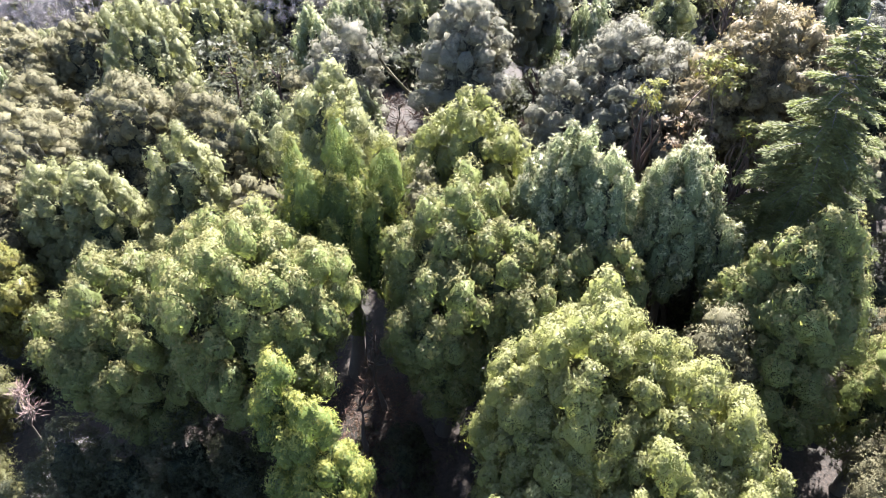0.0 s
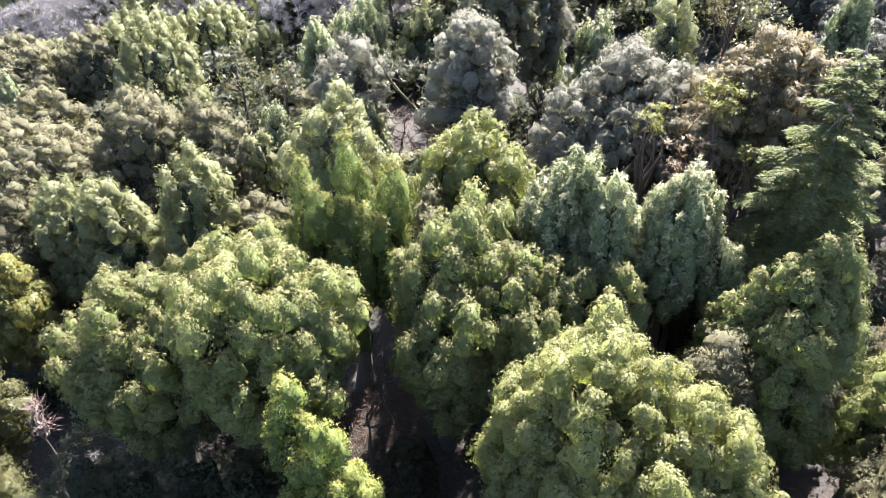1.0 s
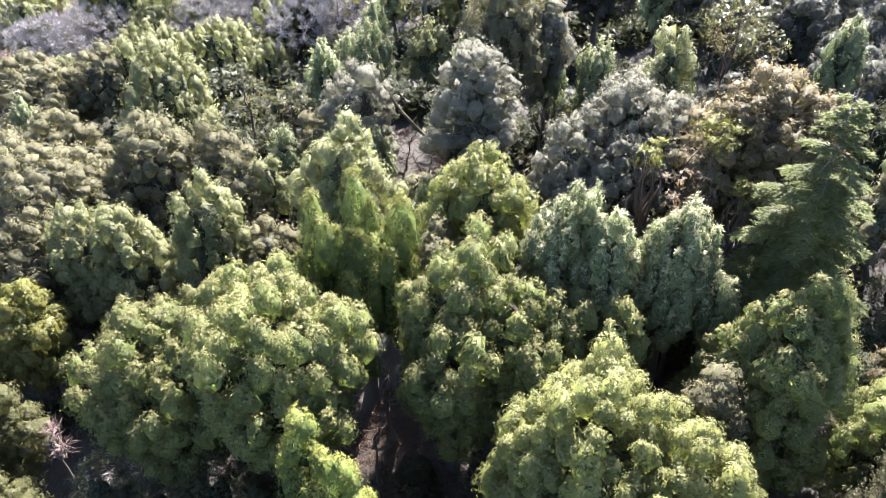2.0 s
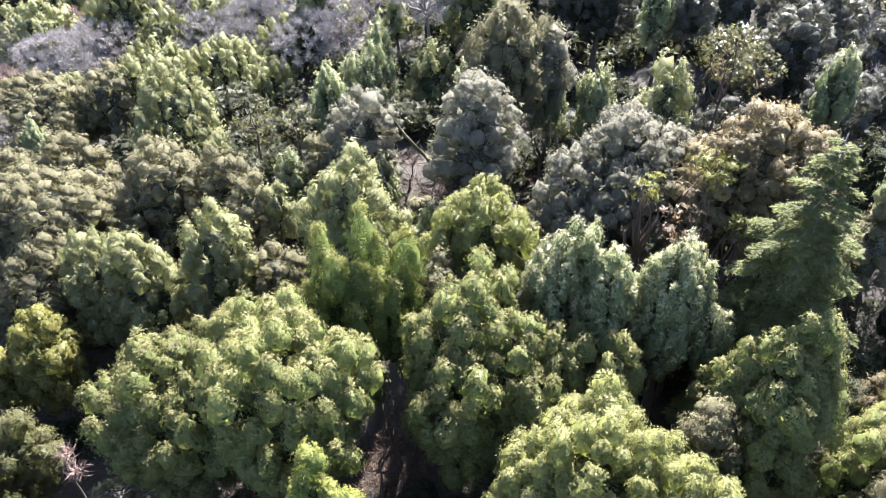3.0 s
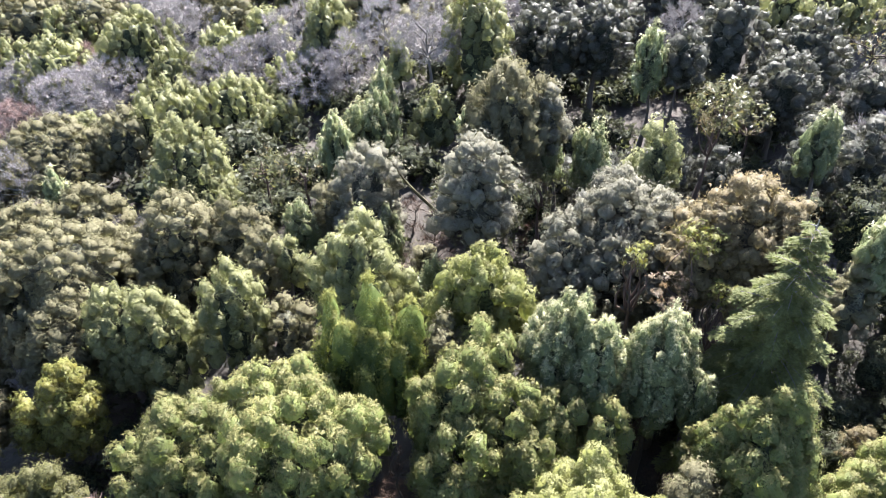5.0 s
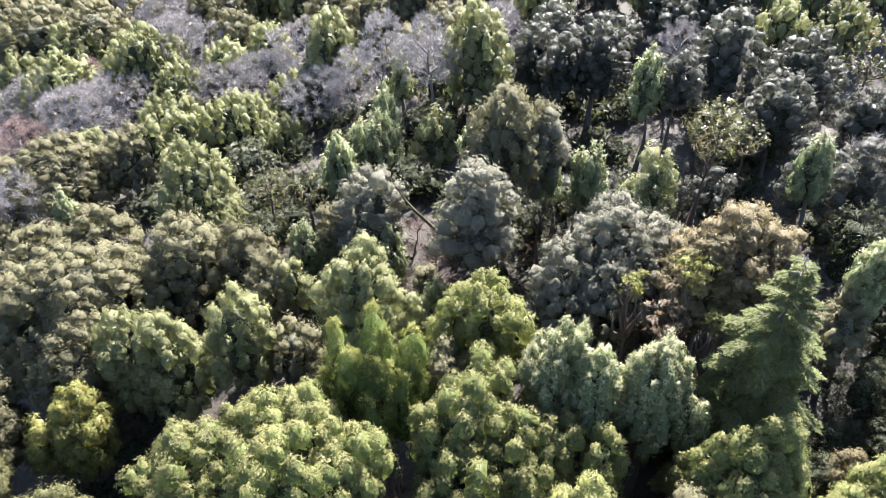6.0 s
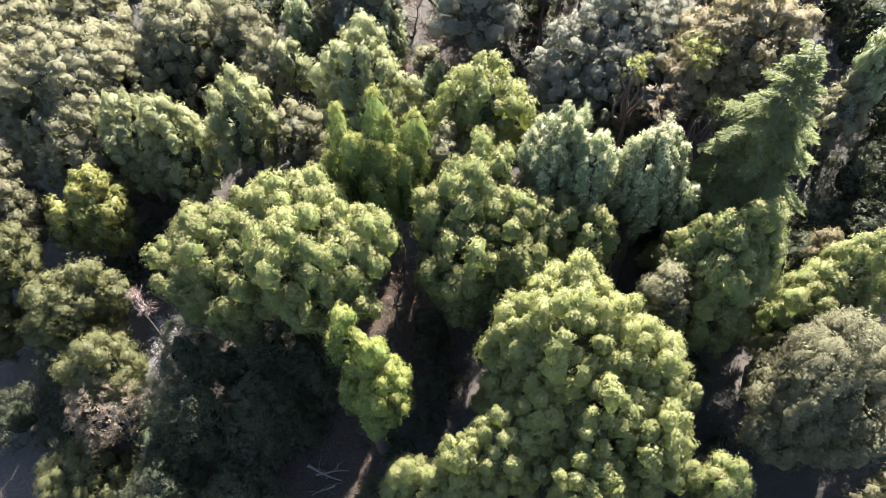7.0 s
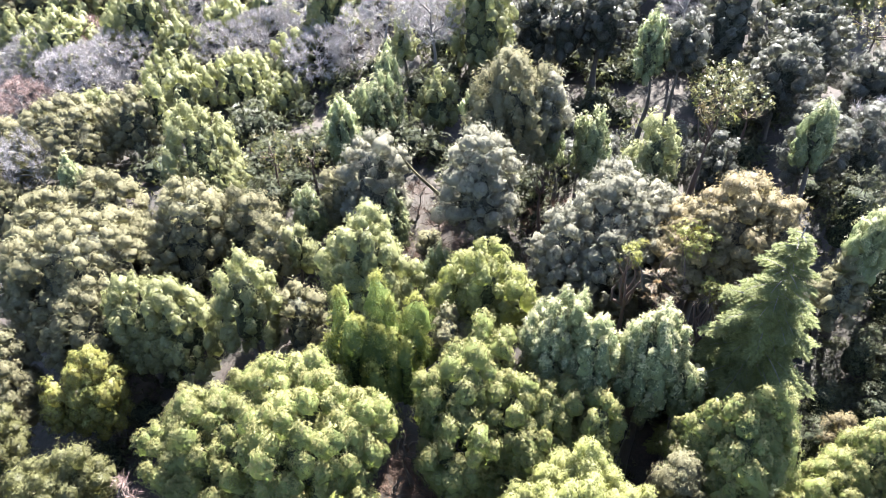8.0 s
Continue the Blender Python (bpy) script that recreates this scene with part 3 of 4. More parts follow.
def fir(x, y, top, radius, label="tall Douglas fir with sunlit yellow-green drooping boughs", low=0.10, step=0.52, leaf="fir"):
    """A conifer: straight trunk and tiers of boughs, each bough a spray of needles on drooping side twigs."""
    rng = np.random.default_rng(int(x * 100 + y))
    root = base_of("douglas_fir", x, y, label, "fir tree", "firs")
    PLANTED.append((x, y, radius))
    high = top - root.location.z
    stem("trunk", root, GREY_BARK, (0, 0, -0.3), (0, 0, high), 0.40, 0.03, rng, 0.004, 12, 9)
    h, turn = high * low, 0.0
    while h < high - 0.5:
        left = (high - h) / (high * (1 - low))
        for k in range(5 if left > 0.25 else 3):
            turn += 2.4 + rng.uniform(-0.35, 0.35)
            reach = radius * min(1.0, 0.10 + 1.25 * left ** 0.85) * rng.uniform(0.55, 1.15)
            out = np.array([math.cos(turn), math.sin(turn), 0.0])
            cross = np.array([-out[1], out[0], 0.0])
            s = np.linspace(0, 1, 7)
            rise = 0.28 * reach if left < 0.35 else 0.06 * reach
            path = np.array([0, 0, h + rng.uniform(-0.2, 0.2)]) + out * (s * reach)[:, None] + np.array([0, 0, 1.0]) * (rise * s - 0.34 * reach * s ** 2.0)[:, None]
            v, q, t = tube(path, np.linspace(0.05, 0.012, 7), 4)
            twigs = int(8 + 15 * reach)
            u = np.linspace(0.12, 1.0, twigs) ** 0.85
            on = np.stack([np.interp(u, s, path[:, i]) for i in range(3)], 1)
            side = np.where(np.arange(twigs) % 2 == 0, 1.0, -1.0)[:, None] * rng.uniform(0.75, 1.1, (twigs, 1))
            way = unit(cross * side + out * 0.75 + [0, 0, -0.22] + rng.normal(size=(twigs, 3)) * 0.12)
            span = (0.46 * reach * (1.06 - u) + 0.22) * rng.uniform(0.7, 1.15, twigs)
            per = 12
            v2 = np.tile(np.linspace(0.05, 1.0, per), twigs)
            twig = np.repeat(np.arange(twigs), per)
            pts = on[twig] + way[twig] * (span[twig] * v2)[:, None] + np.array([0, 0, -0.16]) * (span[twig] * v2 ** 2)[:, None]
            flip = np.where(np.arange(len(pts)) % 2 == 0, 1.0, -1.0)[:, None]
            ways = unit(way[twig] + np.cross(way[twig], [0, 0, 1.0]) * flip * 0.55 + rng.normal(size=(len(pts), 3)) * 0.25)
            bv, bq = blades(pts, ways, rng, 0.26, 0.085, face=np.tile([0, 0, 1.0], (len(pts), 1)), loose=0.5)
            data = mesh_from("bough", np.vstack([v, bv]), q, np.vstack([t, bq + len(v)]))
            data.materials.append(LEAF[leaf])
            data.materials.append(GREY_BARK)
            kind = np.zeros(len(data.polygons), np.int32)
            kind[:len(q) + len(t)] = 1
            data.polygons.foreach_set("material_index", kind)
            ob = new("bough", data)
            ob.parent = root
        h += step * (1.25 if left > 0.5 else 0.9)
    return root


def fallen_log(ax, ay, az, bx, by, bz, thick, material, label):
    """A fallen or leaning stem from one end to the other, in metres above the forest floor, with a few broken stubs."""
    rng = np.random.default_rng(int(abs(ax * 71 + by * 13)))
    root = base_of("fallen_trunk", ax, ay, label, "fallen trunk", "fallen wood")
    za = root.location.z
    a, b = np.array([0, 0, az]), np.array([bx - ax, by - ay, ground_at(bx, by) + bz - za])
    path = stem("trunk", root, material, a, b, thick, thick * 0.35, rng, 0.03, 9, 9)
    for k in range(4):
        start = path[2 + k]
        stem("branch_stub", root, material, start, start + rng.normal(size=3) * 0.8 + [0, 0, 0.5], thick * 0.35, 0.015, rng, 0.08, 4, 5)
    return root


# ---- the wooded hillside, from the clearing outwards ----
bay(-11.0, 30.5, 20.0, 5.2, "large bay laurel with several trunks above a clearing", tuft=0.95, gap=1.1, low=0.42, profile="cap", lobes=((2.4, 1.2, -0.6, 3.0), (-2.6, -0.6, -1.6, 3.0), (2.0, -1.0, -1.8, 2.6), (-0.8, 4.2, -0.8, 2.8), (-3.4, 4.6, -1.6, 2.8)), stems=4, limbs=12)
bay(-18.6, 31.5, 17.4, 5.4, "broad bay laurel with pale sunlit shoots on dark boughs", low=0.40, tuft=0.95, gap=1.1, profile="cap", lobes=((-2.6, 2.0, -1.5, 2.6), (-1.2, -1.2, -2.0, 3.0), (-3.0, -0.4, -2.6, 2.4), (1.4, 4.0, -0.8, 2.8)), stems=2, limbs=8)
plume(-6.9, 39.9, 21.0, 2.7, low=0.4, lobes=((3.0, -0.2, -0.7, 1.8), (-3.0, 0.6, -1.4, 1.9), (0.6, -2.0, -1.6, 1.9), (-2.0, -1.8, -2.4, 1.7), (2.4, -2.6, -3.2, 1.8), (0.2, -3.4, -4.4, 1.7)))
bay(0.2, 34.8, 20.2, 3.6, "bay laurel with a spreading sunlit crown", tuft=0.92, low=0.42, profile="cap", lobes=((3.4, -1.6, -1.4, 3.6), (6.4, -0.8, -2.4, 2.8), (-0.3, -4.0, -3.2, 3.2), (4.2, -3.6, -3.6, 3.2), (-2.0, -0.6, -2.4, 2.2)), stems=2, limbs=8)
bay(10.4, 32.6, 17.8, 2.1, "small bay laurel rising beside larger crowns")
bay(8.0, 23.6, 19.6, 5.8, "large rounded bay laurel, pale yellow-green in full sun", "pale", lobes=((0.2, 3.0, -0.4, 3.0), (-3.2, 0.4, -1.6, 3.2), (4.4, -1.2, -2.2, 3.6), (-2.8, -4.0, -4.5, 3.6), (2.0, -4.4, -4.0, 4.2), (6.4, -1.0, -3.6, 3.0), (6.0, -5.6, -5.2, 3.2), (0.2, -8.4, -6.6, 3.2), (-5.6, -6.2, -6.2, 2.8), (-8.2, -6.6, -7.6, 2.0)), stems=3, limbs=10)
bay(-6.6, 22.6, 15.4, 2.6, "small bright green bay laurel at the edge of a clearing", "fresh", lobes=((-1.9, 1.4, 1.6, 1.5), (0.6, -1.2, -1.8, 2.2)))
bay(20.0, 30.2, 21.2, 4.4, "tall conical bay laurel, sunlit on one side", profile="cone", lobes=((1.6, 0.2, -0.6, 2.6), (-2.2, 1.2, -2.4, 2.4)))
fir(22.8, 37.2, 30.0, 5.8)
bay(-35.0, 42.7, 11.0, 2.9, "yellowing bay laurel with golden foliage", "yellow", lobes=((-3.0, -1.6, -2.6, 1.9), (0.8, -1.6, -2.0, 2.0)))
oak(15.4, 28.0, 16.4, 2.0)
bare(-28.9, 33.0, 6.2, 1.3, "dead grey twiggy shrub", PINK_TWIG, low=0.6, bark=BARK, cover=0.30)
oak(-43.0, 37.0, 9.7, 3.2, "dense olive-green shrubby oak", "olive")
oak(-36.2, 33.0, 7.2, 3.4, "dense olive-green shrubby oak", "olive", lobes=((2.4, 1.6, 0.3, 2.4), (-1.6, -1.4, -1.6, 2.4)))
oak(-31.4, 27.4, 6.4, 3.0, "pale olive shrubby oak", "olive", lobes=((-1.8, -0.6, -1.6, 2.2),))
madrone(-31.4, 24.6, 3.8, 3.2, "browning shrub with tan and pink leaf clusters", leaf="russet", cover=1.0, gap=1.0, profile="mound", bark=GREY_BARK)
oak(-34.2, 20.0, -2.2, 3.8, "pale olive shrubby oak", "olive")
bay(31.4, 31.0, 16.0, 3.4)
bay(26.5, 28.4, 14.4, 2.9, lobes=((2.0, 1.4, 0.4, 2.0),))
oak(26.6, 21.6, 18.0, 4.4, "pale grey-olive oak with a loose twiggy crown", tuft_tall=1.7, lobes=((-2.6, -2.0, -3.0, 3.0),))
bay(19.6, 16.2, 9.4, 2.6)
bay(-3.8, 17.2, 7.0, 2.4, lobes=((2.4, -0.8, 0.6, 2.0),))
oak(32.3, 36.4, 11.0, 1.5, "small oak with tan withered leaves", "tan")
# three oaks added just left of view, to shade the floor
oak(-47.0, 44.0, 12.0, 4.6)
oak(-46.5, 33.0, 7.0, 4.2, "dense olive-green shrubby oak", "olive")
oak(-43.0, 26.0, -2.5, 3.0, "oak under taller crowns, leaves coloured dark for shade", "shade")
# added oaks: they block sun from the floor, leaf colour darkened for the hollow's shade
oak(42.0, 51.0, 19.0, 4.4, "live oak in a hollow, leaves coloured dark for shade", "shade")
oak(43.5, 43.0, 18.0, 4.6, "live oak in a hollow, leaves coloured dark for shade", "shade")
oak(37.5, 44.5, 12.5, 3.0, "live oak in a hollow, leaves coloured dark for shade", "shade")
# an oak added at the right edge, over brightly lit floor
oak(35.0, 14.0, 12.0, 4.6)
oak(36.5, 24.0, 15.5, 4.4)
# oaks below the large bays, the bays' shade put into their leaf colour
oak(-22.5, 23.5, 8.0, 4.0, "oak under taller crowns, leaves coloured dark for shade", "shade")
oak(-16.8, 23.0, 7.0, 3.6, "oak under taller crowns, leaves coloured dark for shade", "shade")
oak(-24.5, 17.5, 3.5, 3.6, "oak under taller crowns, leaves coloured dark for shade", "shade")
oak(-18.0, 17.0, 3.0, 3.2, "oak under taller crowns, leaves coloured dark for shade", "shade")
oak(-24.0, 28.0, 7.0, 2.8, "oak under taller crowns, leaves coloured dark for shade", "shade")
oak(-6.6, 16.6, 2.8, 2.4, "oak under taller crowns, leaves coloured dark for shade", "shade")
# added over bright floor, the slope's shade put into their leaf colour
oak(47.0, 70.0, 22.0, 4.4, "grey-green live oak, leaves darkened for the shadowed slope", "dusky")
oak(53.0, 79.0, 24.5, 4.4, "grey-green live oak, leaves darkened for the shadowed slope", "dusky")
oak(42.5, 61.0, 19.0, 4.0, "live oak in a hollow, leaves coloured dark for shade", "shade")

# ---- dark twiggy brush in the gaps between crowns ----
for x, y, tall, r in ((-5.0, 69.6, 4.4, 2.4), (-2.4, 67.0, 4.0, 2.2), (10.0, 67.0, 5.0, 2.6), (13.6, 70.0, 5.0, 2.6), (-6.0, 57.6, 3.4, 1.9), (-3.6, 60.6, 3.0, 1.8), (-2.2, 63.6, 3.6, 2.0), (-6.6, 62.6, 3.2, 1.9), (-4.4, 54.6, 3.0, 1.7), (5.0, 55.0, 4.0, 2.2), (8.6, 57.6, 4.4, 2.4), (12.6, 45.6, 8.0, 2.4), (16.2, 43.4, 9.5, 2.4), (19.4, 42.6, 8.0, 2.4), (22.6, 43.6, 9.0, 2.6), (18.4, 47.6, 11.0, 2.6)):
    bare(x, y, ground_at(x, y) + tall, r, "dark reddish twiggy brush under the crowns", RUST_TWIG, cover=0.22, bark=BARK)
# oaks filling the gaps, leaf colour darkened so the gaps read as shade
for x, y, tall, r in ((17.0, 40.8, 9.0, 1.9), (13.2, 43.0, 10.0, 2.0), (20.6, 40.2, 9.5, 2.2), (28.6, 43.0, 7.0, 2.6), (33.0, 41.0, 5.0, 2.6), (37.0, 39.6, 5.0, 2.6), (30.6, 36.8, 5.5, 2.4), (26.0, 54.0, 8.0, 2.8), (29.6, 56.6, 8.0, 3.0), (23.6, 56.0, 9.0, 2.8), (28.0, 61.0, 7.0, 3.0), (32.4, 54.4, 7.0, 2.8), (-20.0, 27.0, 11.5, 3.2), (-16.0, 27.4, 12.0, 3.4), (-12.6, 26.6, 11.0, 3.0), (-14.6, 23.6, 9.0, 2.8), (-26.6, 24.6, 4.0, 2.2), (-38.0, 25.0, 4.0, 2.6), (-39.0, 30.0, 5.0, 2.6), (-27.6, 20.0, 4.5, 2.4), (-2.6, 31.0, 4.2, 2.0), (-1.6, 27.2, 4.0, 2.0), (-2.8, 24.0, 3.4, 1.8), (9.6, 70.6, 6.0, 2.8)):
    oak(x, y, ground_at(x, y) + tall, r, "oak under taller crowns, leaves coloured dark for shade", "shade")
for x, y, top, r in ((18.6, 43.5, 25.4, 1.7), (14.0, 43.6, 23.6, 1.2), (19.8, 40.6, 22.2, 1.2)):
    madrone(x, y, top, r, "madrone with bright yellow-green leaf clusters", leaf="yellow", gap=1.0, cover=1.0)
madrone(16.4, 41.8, 21.6, 1.9, "madrone with browning pinkish leaf clusters", leaf="russet")
for x, y, top, r in ((-66.0, 84.0, 9.0, 5.0), (-71.5, 92.0, 9.0, 5.5), (-64.0, 76.0, 8.0, 4.6)):
    oak(x, y, top, r)
for x, y, tall, r in ((-5.6, 33.4, 7.0, 1.6), (-4.4, 36.6, 8.0, 1.6), (-6.2, 30.2, 5.5, 1.4)):
    bare(x, y, ground_at(x, y) + tall, r, "thin bare sapling in the gap between crowns", RUST_TWIG, cover=0.10, bark=BARK)
bay(-75.6, 133.2, 15.2, 6.3)
bay(-71.2, 120.0, 13.6, 7.0)
bay(-57.1, 123.0, 18.8, 6.8)
bay(-49.2, 116.7, 14.0, 4.5)
bare(-67.8, 124.9, 11.6, 3.8, "leafless pinkish-twigged deciduous tree", PINK_TWIG)
bare(-60.8, 115.5, 11.9, 8.7)
bare(-76.9, 118.0, 10.6, 6.8)
bare(-65.3, 111.0, 11.3, 6.9)
bare(-73.4, 104.5, 8.7, 5.1, "leafless pinkish-twigged deciduous tree", PINK_TWIG)
oak(-83.9, 137.4, 17.5, 9.0)
oak(-73.4, 139.7, 17.5, 8.2)
bare(-51.8, 130.1, 18.2, 6.7)
oak(-88.6, 133.8, 12.9, 4.2)
bay(-44.0, 100.1, 12.5, 3.3)
oak(-57.5, 87.9, 12.9, 7.2)
oak(-48.6, 91.3, 13.4, 4.9)
bay(-45.4, 93.2, 13.9, 2.6)
bare(-59.9, 81.0, 11.8, 3.7)
bay(-31.4, 72.6, 20.4, 4.9)
bay(-35.2, 106.0, 11.9, 7.1)
bay(-27.8, 101.8, 10.6, 4.3)
bare(-41.0, 118.1, 12.8, 6.7)
bare(-33.6, 118.0, 14.9, 7.1)
bare(-22.7, 107.3, 15.9, 5.9)
bare(-16.7, 106.8, 19.5, 4.3)
bare(-26.3, 120.1, 20.2, 6.5)
bay(-41.9, 123.5, 15.2, 5.1)
bay(-35.0, 128.7, 16.8, 4.7)
bay(-21.0, 116.4, 22.8, 5.5)
bay(-26.9, 109.9, 14.7, 3.8)
bare(-10.9, 104.8, 25.9, 4.2)
bare(-4.2, 96.7, 28.2, 4.7)
bay(3.4, 98.5, 28.9, 5.2)
bay(-8.1, 97.4, 22.2, 2.2)
silver(-10.0, 89.4, 20.3, 2.0)
silver(-11.2, 84.8, 17.7, 4.2)
bay(-2.9, 87.1, 18.3, 3.0)
silver(1.2, 79.7, 19.1, 1.2)
oak(5.7, 69.6, 28.0, 4.6, "tall olive-topped live oak with a loose crown", "oak", tuft_tall=1.3, lobes=((3.6, 1.0, -1.6, 2.8), (-2.2, -1.6, -3.4, 2.6)))
oak(10.2, 70.2, 25.8, 2.6, "tall grey-green live oak with a rounded crown", "grey")
oak(2.1, 58.9, 25.3, 4.0, "tall grey-green live oak with a rounded crown", "grey")
oak(-10.0, 66.8, 20.5, 4.2, "tall grey-green live oak with a rounded crown", "grey")
madrone(-23.5, 75.2, 15.2, 2.6)
madrone(-18.5, 74.4, 14.8, 2.2)
silver(-17.7, 65.4, 13.7, 2.0)
silver(-15.0, 79.3, 17.5, 2.4)
oak(-13.8, 68.1, 14.5, 3.3)
silver(-7.5, 63.5, 13.8, 1.9)
oak(-3.3, 61.5, 11.8, 1.7)
bay(-8.8, 49.8, 21.7, 4.2)
silver(-2.1, 55.4, 13.0, 2.2)
bay(1.8, 45.2, 21.8, 3.5, "bright yellow-green bay laurel in full sun", "pale", lobes=((2.4, -0.6, -1.4, 2.2), (-2.4, 0.4, -2.2, 2.2)))
bay(1.5, 38.6, 19.6, 1.4)
bay(3.3, 37.6, 19.5, 1.3)
oak(-1.1, 41.5, 18.1, 1.8)
oak(9.1, 48.3, 17.9, 4.0, "tall grey-green live oak with a rounded crown", "grey")
oak(14.4, 50.6, 24.3, 5.6, "broad pale grey live oak with a rounded crown", "grey", lobes=((-4.6, -0.6, -2.2, 3.4), (4.0, 0.8, -1.0, 3.4), (0.4, 3.2, 0.2, 3.2)), tuft=0.85, gap=0.94)
oak(21.8, 46.4, 27.8, 4.4, "broad oak in tan and rust autumn colour", "tan", lobes=((2.4, 1.4, -0.6, 3.2), (-2.2, -1.0, -2.0, 2.8)), tuft=0.85, gap=0.92)
oak(26.4, 46.2, 25.8, 2.8, "broad oak in tan and rust autumn colour", "tan")
oak(35.1, 47.8, 17.8, 2.4)
silver(7.6, 38.3, 22.5, 2.9)
silver(10.2, 36.5, 21.4, 1.9)
silver(14.5, 36.9, 22.0, 2.6, lobes=((1.0, 0.4, -0.2, 1.8),))
silver(17.4, 35.6, 18.4, 1.4)
# in place of a silvery tanoak: an oak coloured dark for the slope's shade
oak(39.7, 68.0, 23.6, 3.5, "grey-green live oak, leaves darkened for the shadowed slope", "dusky")
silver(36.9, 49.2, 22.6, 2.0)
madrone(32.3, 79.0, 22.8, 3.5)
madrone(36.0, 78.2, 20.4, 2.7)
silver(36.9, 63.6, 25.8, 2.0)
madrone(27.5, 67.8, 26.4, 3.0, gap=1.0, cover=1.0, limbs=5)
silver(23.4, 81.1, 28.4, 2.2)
oak(27.3, 81.2, 28.8, 2.8, "grey-green live oak, leaves darkened for the shadowed slope", "dusky")
oak(20.7, 98.7, 28.1, 4.6, "grey-green live oak, leaves darkened for the shadowed slope", "dusky")
oak(12.3, 104.5, 25.1, 5.1, "grey-green live oak, leaves darkened for the shadowed slope", "dusky")
oak(15.6, 98.0, 25.2, 3.5, "grey-green live oak, leaves darkened for the shadowed slope", "dusky")
oak(48.8, 93.3, 27.3, 6.0, "grey-green live oak, leaves darkened for the shadowed slope", "dusky")
# another silvery tanoak swapped for a shade-coloured oak
oak(42.1, 84.7, 24.7, 4.4, "grey-green live oak, leaves darkened for the shadowed slope", "dusky")
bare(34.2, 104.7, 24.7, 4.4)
oak(38.4, 96.6, 29.0, 5.0, "grey-green live oak, leaves darkened for the shadowed slope", "dusky")
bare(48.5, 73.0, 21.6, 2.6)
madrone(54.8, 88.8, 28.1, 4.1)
oak(50.3, 79.2, 24.8, 2.9, "grey-green live oak, leaves darkened for the shadowed slope", "dusky")
bay(19.1, 59.3, 26.7, 2.5)
oak(16.0, 60.0, 21.2, 3.4, "grey-green live oak, leaves darkened for the shadowed slope", "dusky")
silver(15.1, 69.4, 21.6, 2.2)
silver(10.6, 69.6, 20.4, 1.5)
madrone(9.2, 64.4, 18.3, 2.2)
oak(-42.5, 66.6, 15.0, 4.8)
oak(-47.2, 62.5, 14.9, 5.2)
silver(-46.8, 69.5, 15.0, 1.8)
oak(-40.2, 55.8, 16.4, 7.8)
oak(-45.7, 55.8, 14.2, 4.2)
oak(-30.7, 61.6, 16.7, 5.0)
oak(-24.6, 63.4, 15.0, 4.0)
oak(-19.9, 57.2, 15.8, 2.7)
bay(-17.0, 56.5, 15.8, 1.8)
oak(-37.3, 48.8, 13.0, 4.1)
bay(-32.2, 49.0, 13.8, 3.4)
bay(-28.1, 48.4, 14.5, 3.8)
bay(-20.8, 49.0, 17.3, 3.4)
oak(-16.3, 50.1, 12.7, 3.2)
oak(15.4, 28.4, 16.7, 1.6)

# oaks filling bright holes on the slope, leaf colour darkened for shade
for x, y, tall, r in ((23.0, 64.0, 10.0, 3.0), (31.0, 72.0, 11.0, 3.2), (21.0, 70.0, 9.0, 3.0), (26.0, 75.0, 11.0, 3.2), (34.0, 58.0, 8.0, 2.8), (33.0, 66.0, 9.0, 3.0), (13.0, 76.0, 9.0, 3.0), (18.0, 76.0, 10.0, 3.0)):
    oak(x, y, ground_at(x, y) + tall, r, "grey-green live oak, leaves darkened for the shadowed slope", "dusky")

# ---- fallen wood ----
fallen_log(-0.8, 68.4, 1.4, -7.2, 67.2, 11.6, 0.25, MOSS_BARK, "leaning mossy dead trunk with a yellowed flank")
fallen_log(-2.0, 57.4, 0.8, -6.4, 55.0, 0.5, 0.20, MOSS_BARK, "fallen mossy trunk across a brushy gap")
fallen_log(-6.4, 58.6, 0.4, -3.0, 60.4, 1.2, 0.13, GREY_BARK, "weathered fallen branch in a brushy gap")
fallen_log(-4.4, 61.0, 0.3, -1.4, 56.4, 0.9, 0.11, GREY_BARK, "weathered fallen branch in a brushy gap")
fallen_log(-13.6, 21.0, 0.25, -10.4, 19.6, 0.3, 0.13, GREY_BARK, "pale fallen log on sunlit leaf litter")
fallen_log(-12.8, 20.2, 0.2, -9.8, 20.4, 0.35, 0.09, GREY_BARK, "pale broken branch on sunlit leaf litter")
fallen_log(-11.0, 19.2, 0.2, -13.0, 18.4, 0.3, 0.08, GREY_BARK, "pale broken branch on sunlit leaf litter")
fallen_log(-28.6, 31.0, 0.4, -30.6, 30.0, 2.4, 0.07, GREY_BARK, "bare grey broken branches among shrubs")


# ---- litter, twigs and low brush on the open forest floor ----
def floor_litter(name, x0, x1, y0, y1, count, material, long, wide, label, category, rise=0.06):
    """Loose leaves or twigs strewn over a stretch of the floor."""
    rng = np.random.default_rng(int(abs(x0 * 7 + y0)))
    xy = np.stack([rng.uniform(x0, x1, count), rng.uniform(y0, y1, count)], 1)
    z = np.array([ground_at(a, b) for a, b in xy])
    pts = np.column_stack([xy, z + rng.uniform(0.02, rise, count)])
    ways = unit(rng.normal(size=(count, 3)) * [1, 1, 0.35])
    v, q = blades(pts, ways, rng, long, wide, face=np.tile([0, 0, 1.0], (count, 1)), loose=0.7)
    data = mesh_from(name, v, tris=q)
    data.materials.append(material)
    tagged(new(name, data), label, category, kind="stuff")


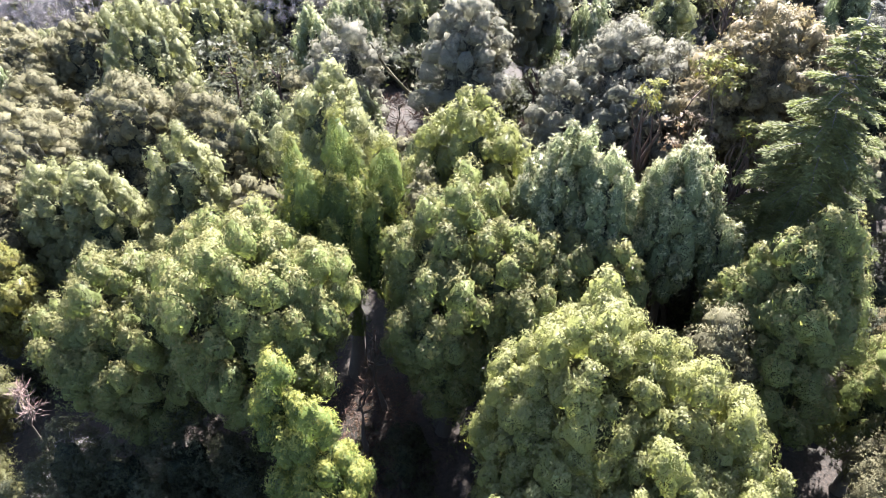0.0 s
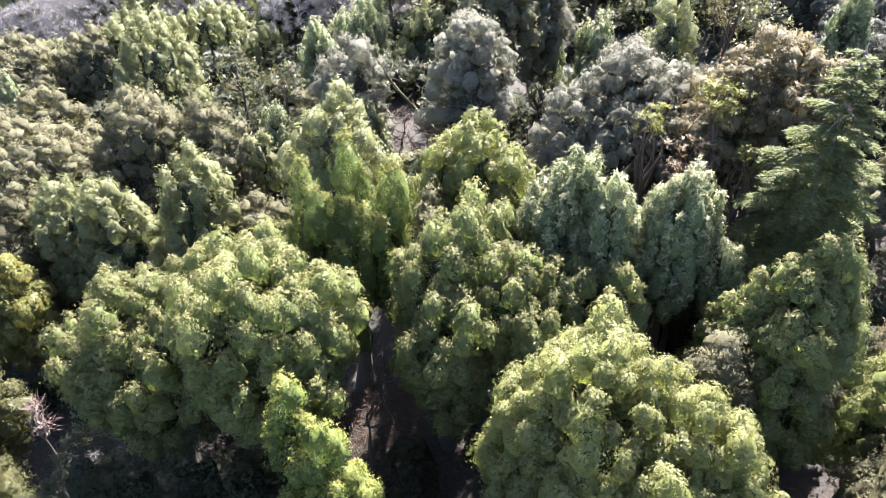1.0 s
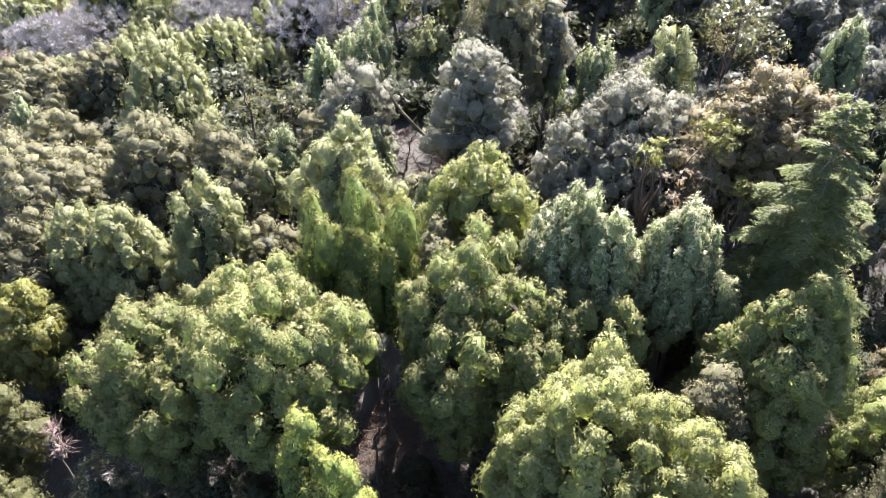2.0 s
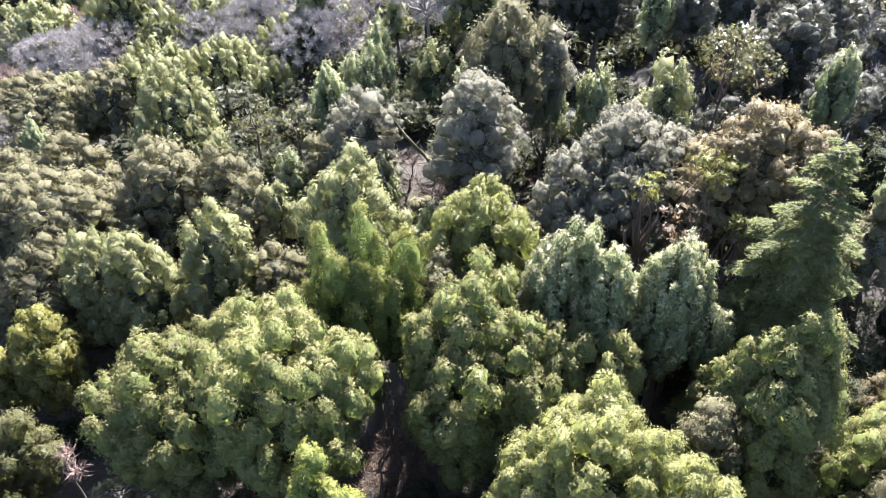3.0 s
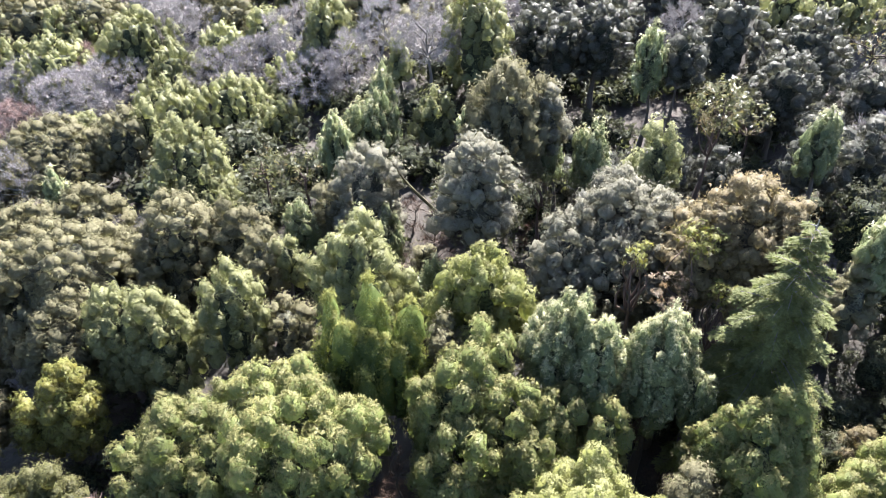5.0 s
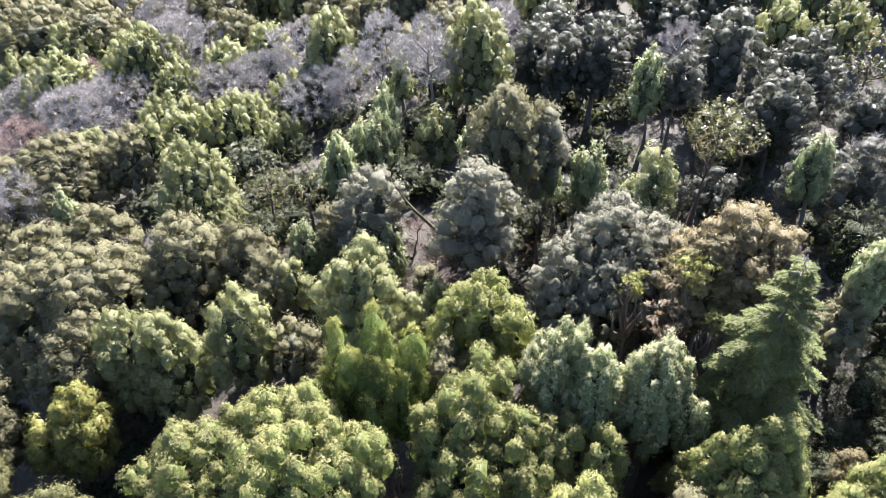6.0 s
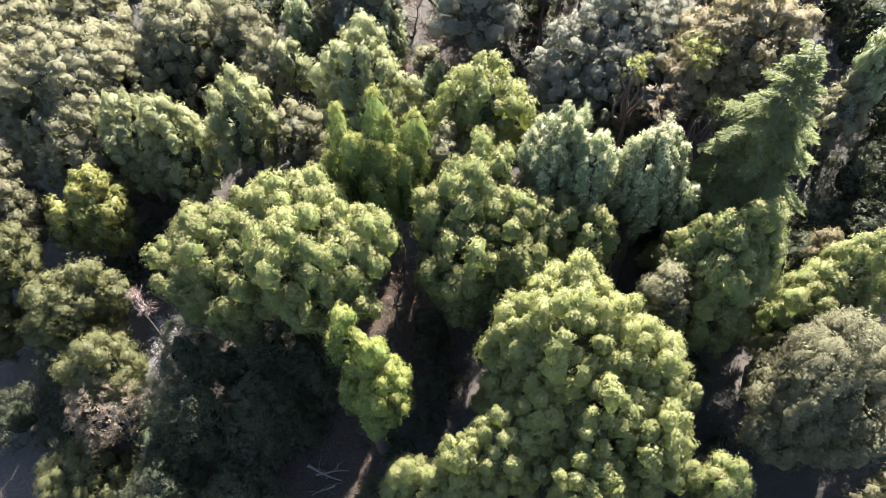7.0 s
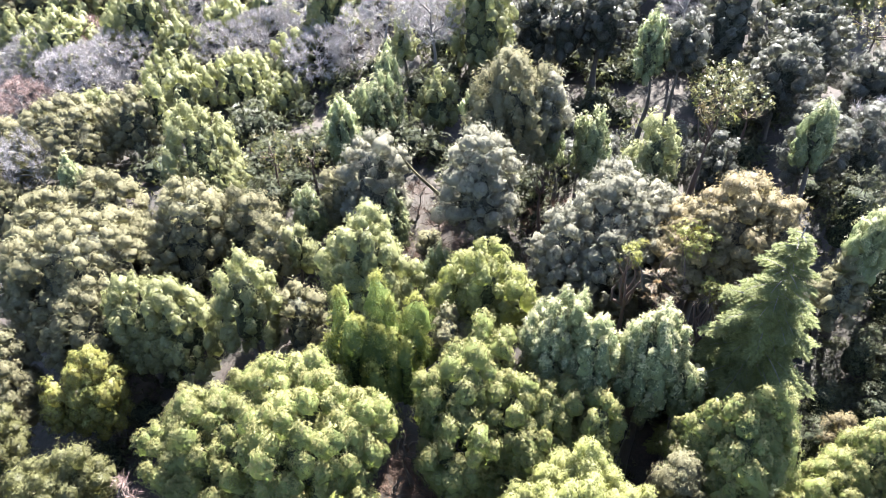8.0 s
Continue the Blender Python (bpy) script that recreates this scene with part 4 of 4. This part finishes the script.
floor_litter("leaf_litter", -10, -2, 27, 39, 5200, DRY_LEAF, 0.16, 0.09, "dry russet fallen leaves on the forest floor", "leaf litter")
floor_litter("leaf_litter", -17, -7, 15, 26, 7500, DRY_LEAF, 0.16, 0.09, "dry russet fallen leaves on the forest floor", "leaf litter")
floor_litter("brush", -9, -2, 26, 39, 2600, RUST_TWIG, 0.7, 0.04, "tangled reddish-brown dead brush in a gap between trees", "dead brush", 1.3)
floor_litter("brush", -9, 1, 53, 64, 4200, RUST_TWIG, 0.8, 0.05, "tangled reddish-brown dead brush in a gap between trees", "dead brush", 0.9)
floor_litter("brush", -31, -26, 29, 36, 900, TWIG, 0.8, 0.04, "tangled grey dead twigs between shrubs", "dead brush", 1.2)

# ---- woods that fill the hillside between and beyond ----
def room_at(x, y, r, share=0.75):
    return all((x - a) ** 2 + (y - b) ** 2 > (share * (r + c)) ** 2 for a, b, c in PLANTED)


def fill_woods():
    rng = np.random.default_rng(5)
    made = 0
    for k in range(1300):
        x, y = rng.uniform(-112, 100), rng.uniform(58, 182)
        r = rng.uniform(2.6, 4.4) + 0.012 * y
        if made >= 125 or abs(x + 6) > 24 + 0.5 * y or y < 98 or (x > 6 and y < 112) or not room_at(x, y, r):
            continue
        tall = rng.uniform(7, 11) + (3 if y > 125 else 0)
        kind = (oak, bay, oak, bare)[made % 4] if y > 100 and x < 10 else (oak, silver, oak, bay)[made % 4]
        # oaks on the right take the leaf with shade in its colour
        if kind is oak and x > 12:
            oak(x, y, ground_at(x, y) + tall, r, "grey-green live oak, leaves darkened for the shadowed slope", "dusky")
        else:
            kind(x, y, ground_at(x, y) + tall, r)
        made += 1


fill_woods()


# ---- understory strewn between the crowns, its leaves coloured dark for shade ----
def understory():
    rng = np.random.default_rng(11)
    made = 0
    while made < 250:
        x, y = rng.uniform(-60, 50), rng.uniform(8, 112)
        if abs(x) > 20 + 0.5 * y:
            continue
        if (-9 < x < -3 and 27 < y < 38) or (-17 < x < -8 and 16 < y < 26):
            continue
        low_spot = -8 < x < 3 and 14 < y < 34
        tall = rng.uniform(0.8, 1.6) if low_spot else rng.uniform(1.8, 5.0)
        shrub(x, y, ground_at(x, y) + tall, rng.uniform(1.6, 3.2) + 0.008 * y)
        made += 1


understory()


# ---- unseen woods added below and behind; they also block low sky light ----
def woods_behind():
    rng = np.random.default_rng(23)
    made = 0
    for k in range(400):
        x, y = rng.uniform(-52, 48), rng.uniform(-34, 5)
        r = rng.uniform(3.4, 4.8)
        if made >= 16 or not room_at(x, y, r, 0.85):
            continue
        kind = (oak, bay)[made % 2]
        kind(x, y, ground_at(x, y) + rng.uniform(8, 12), r, grain=2.4, cover=0.8)
        made += 1


woods_behind()
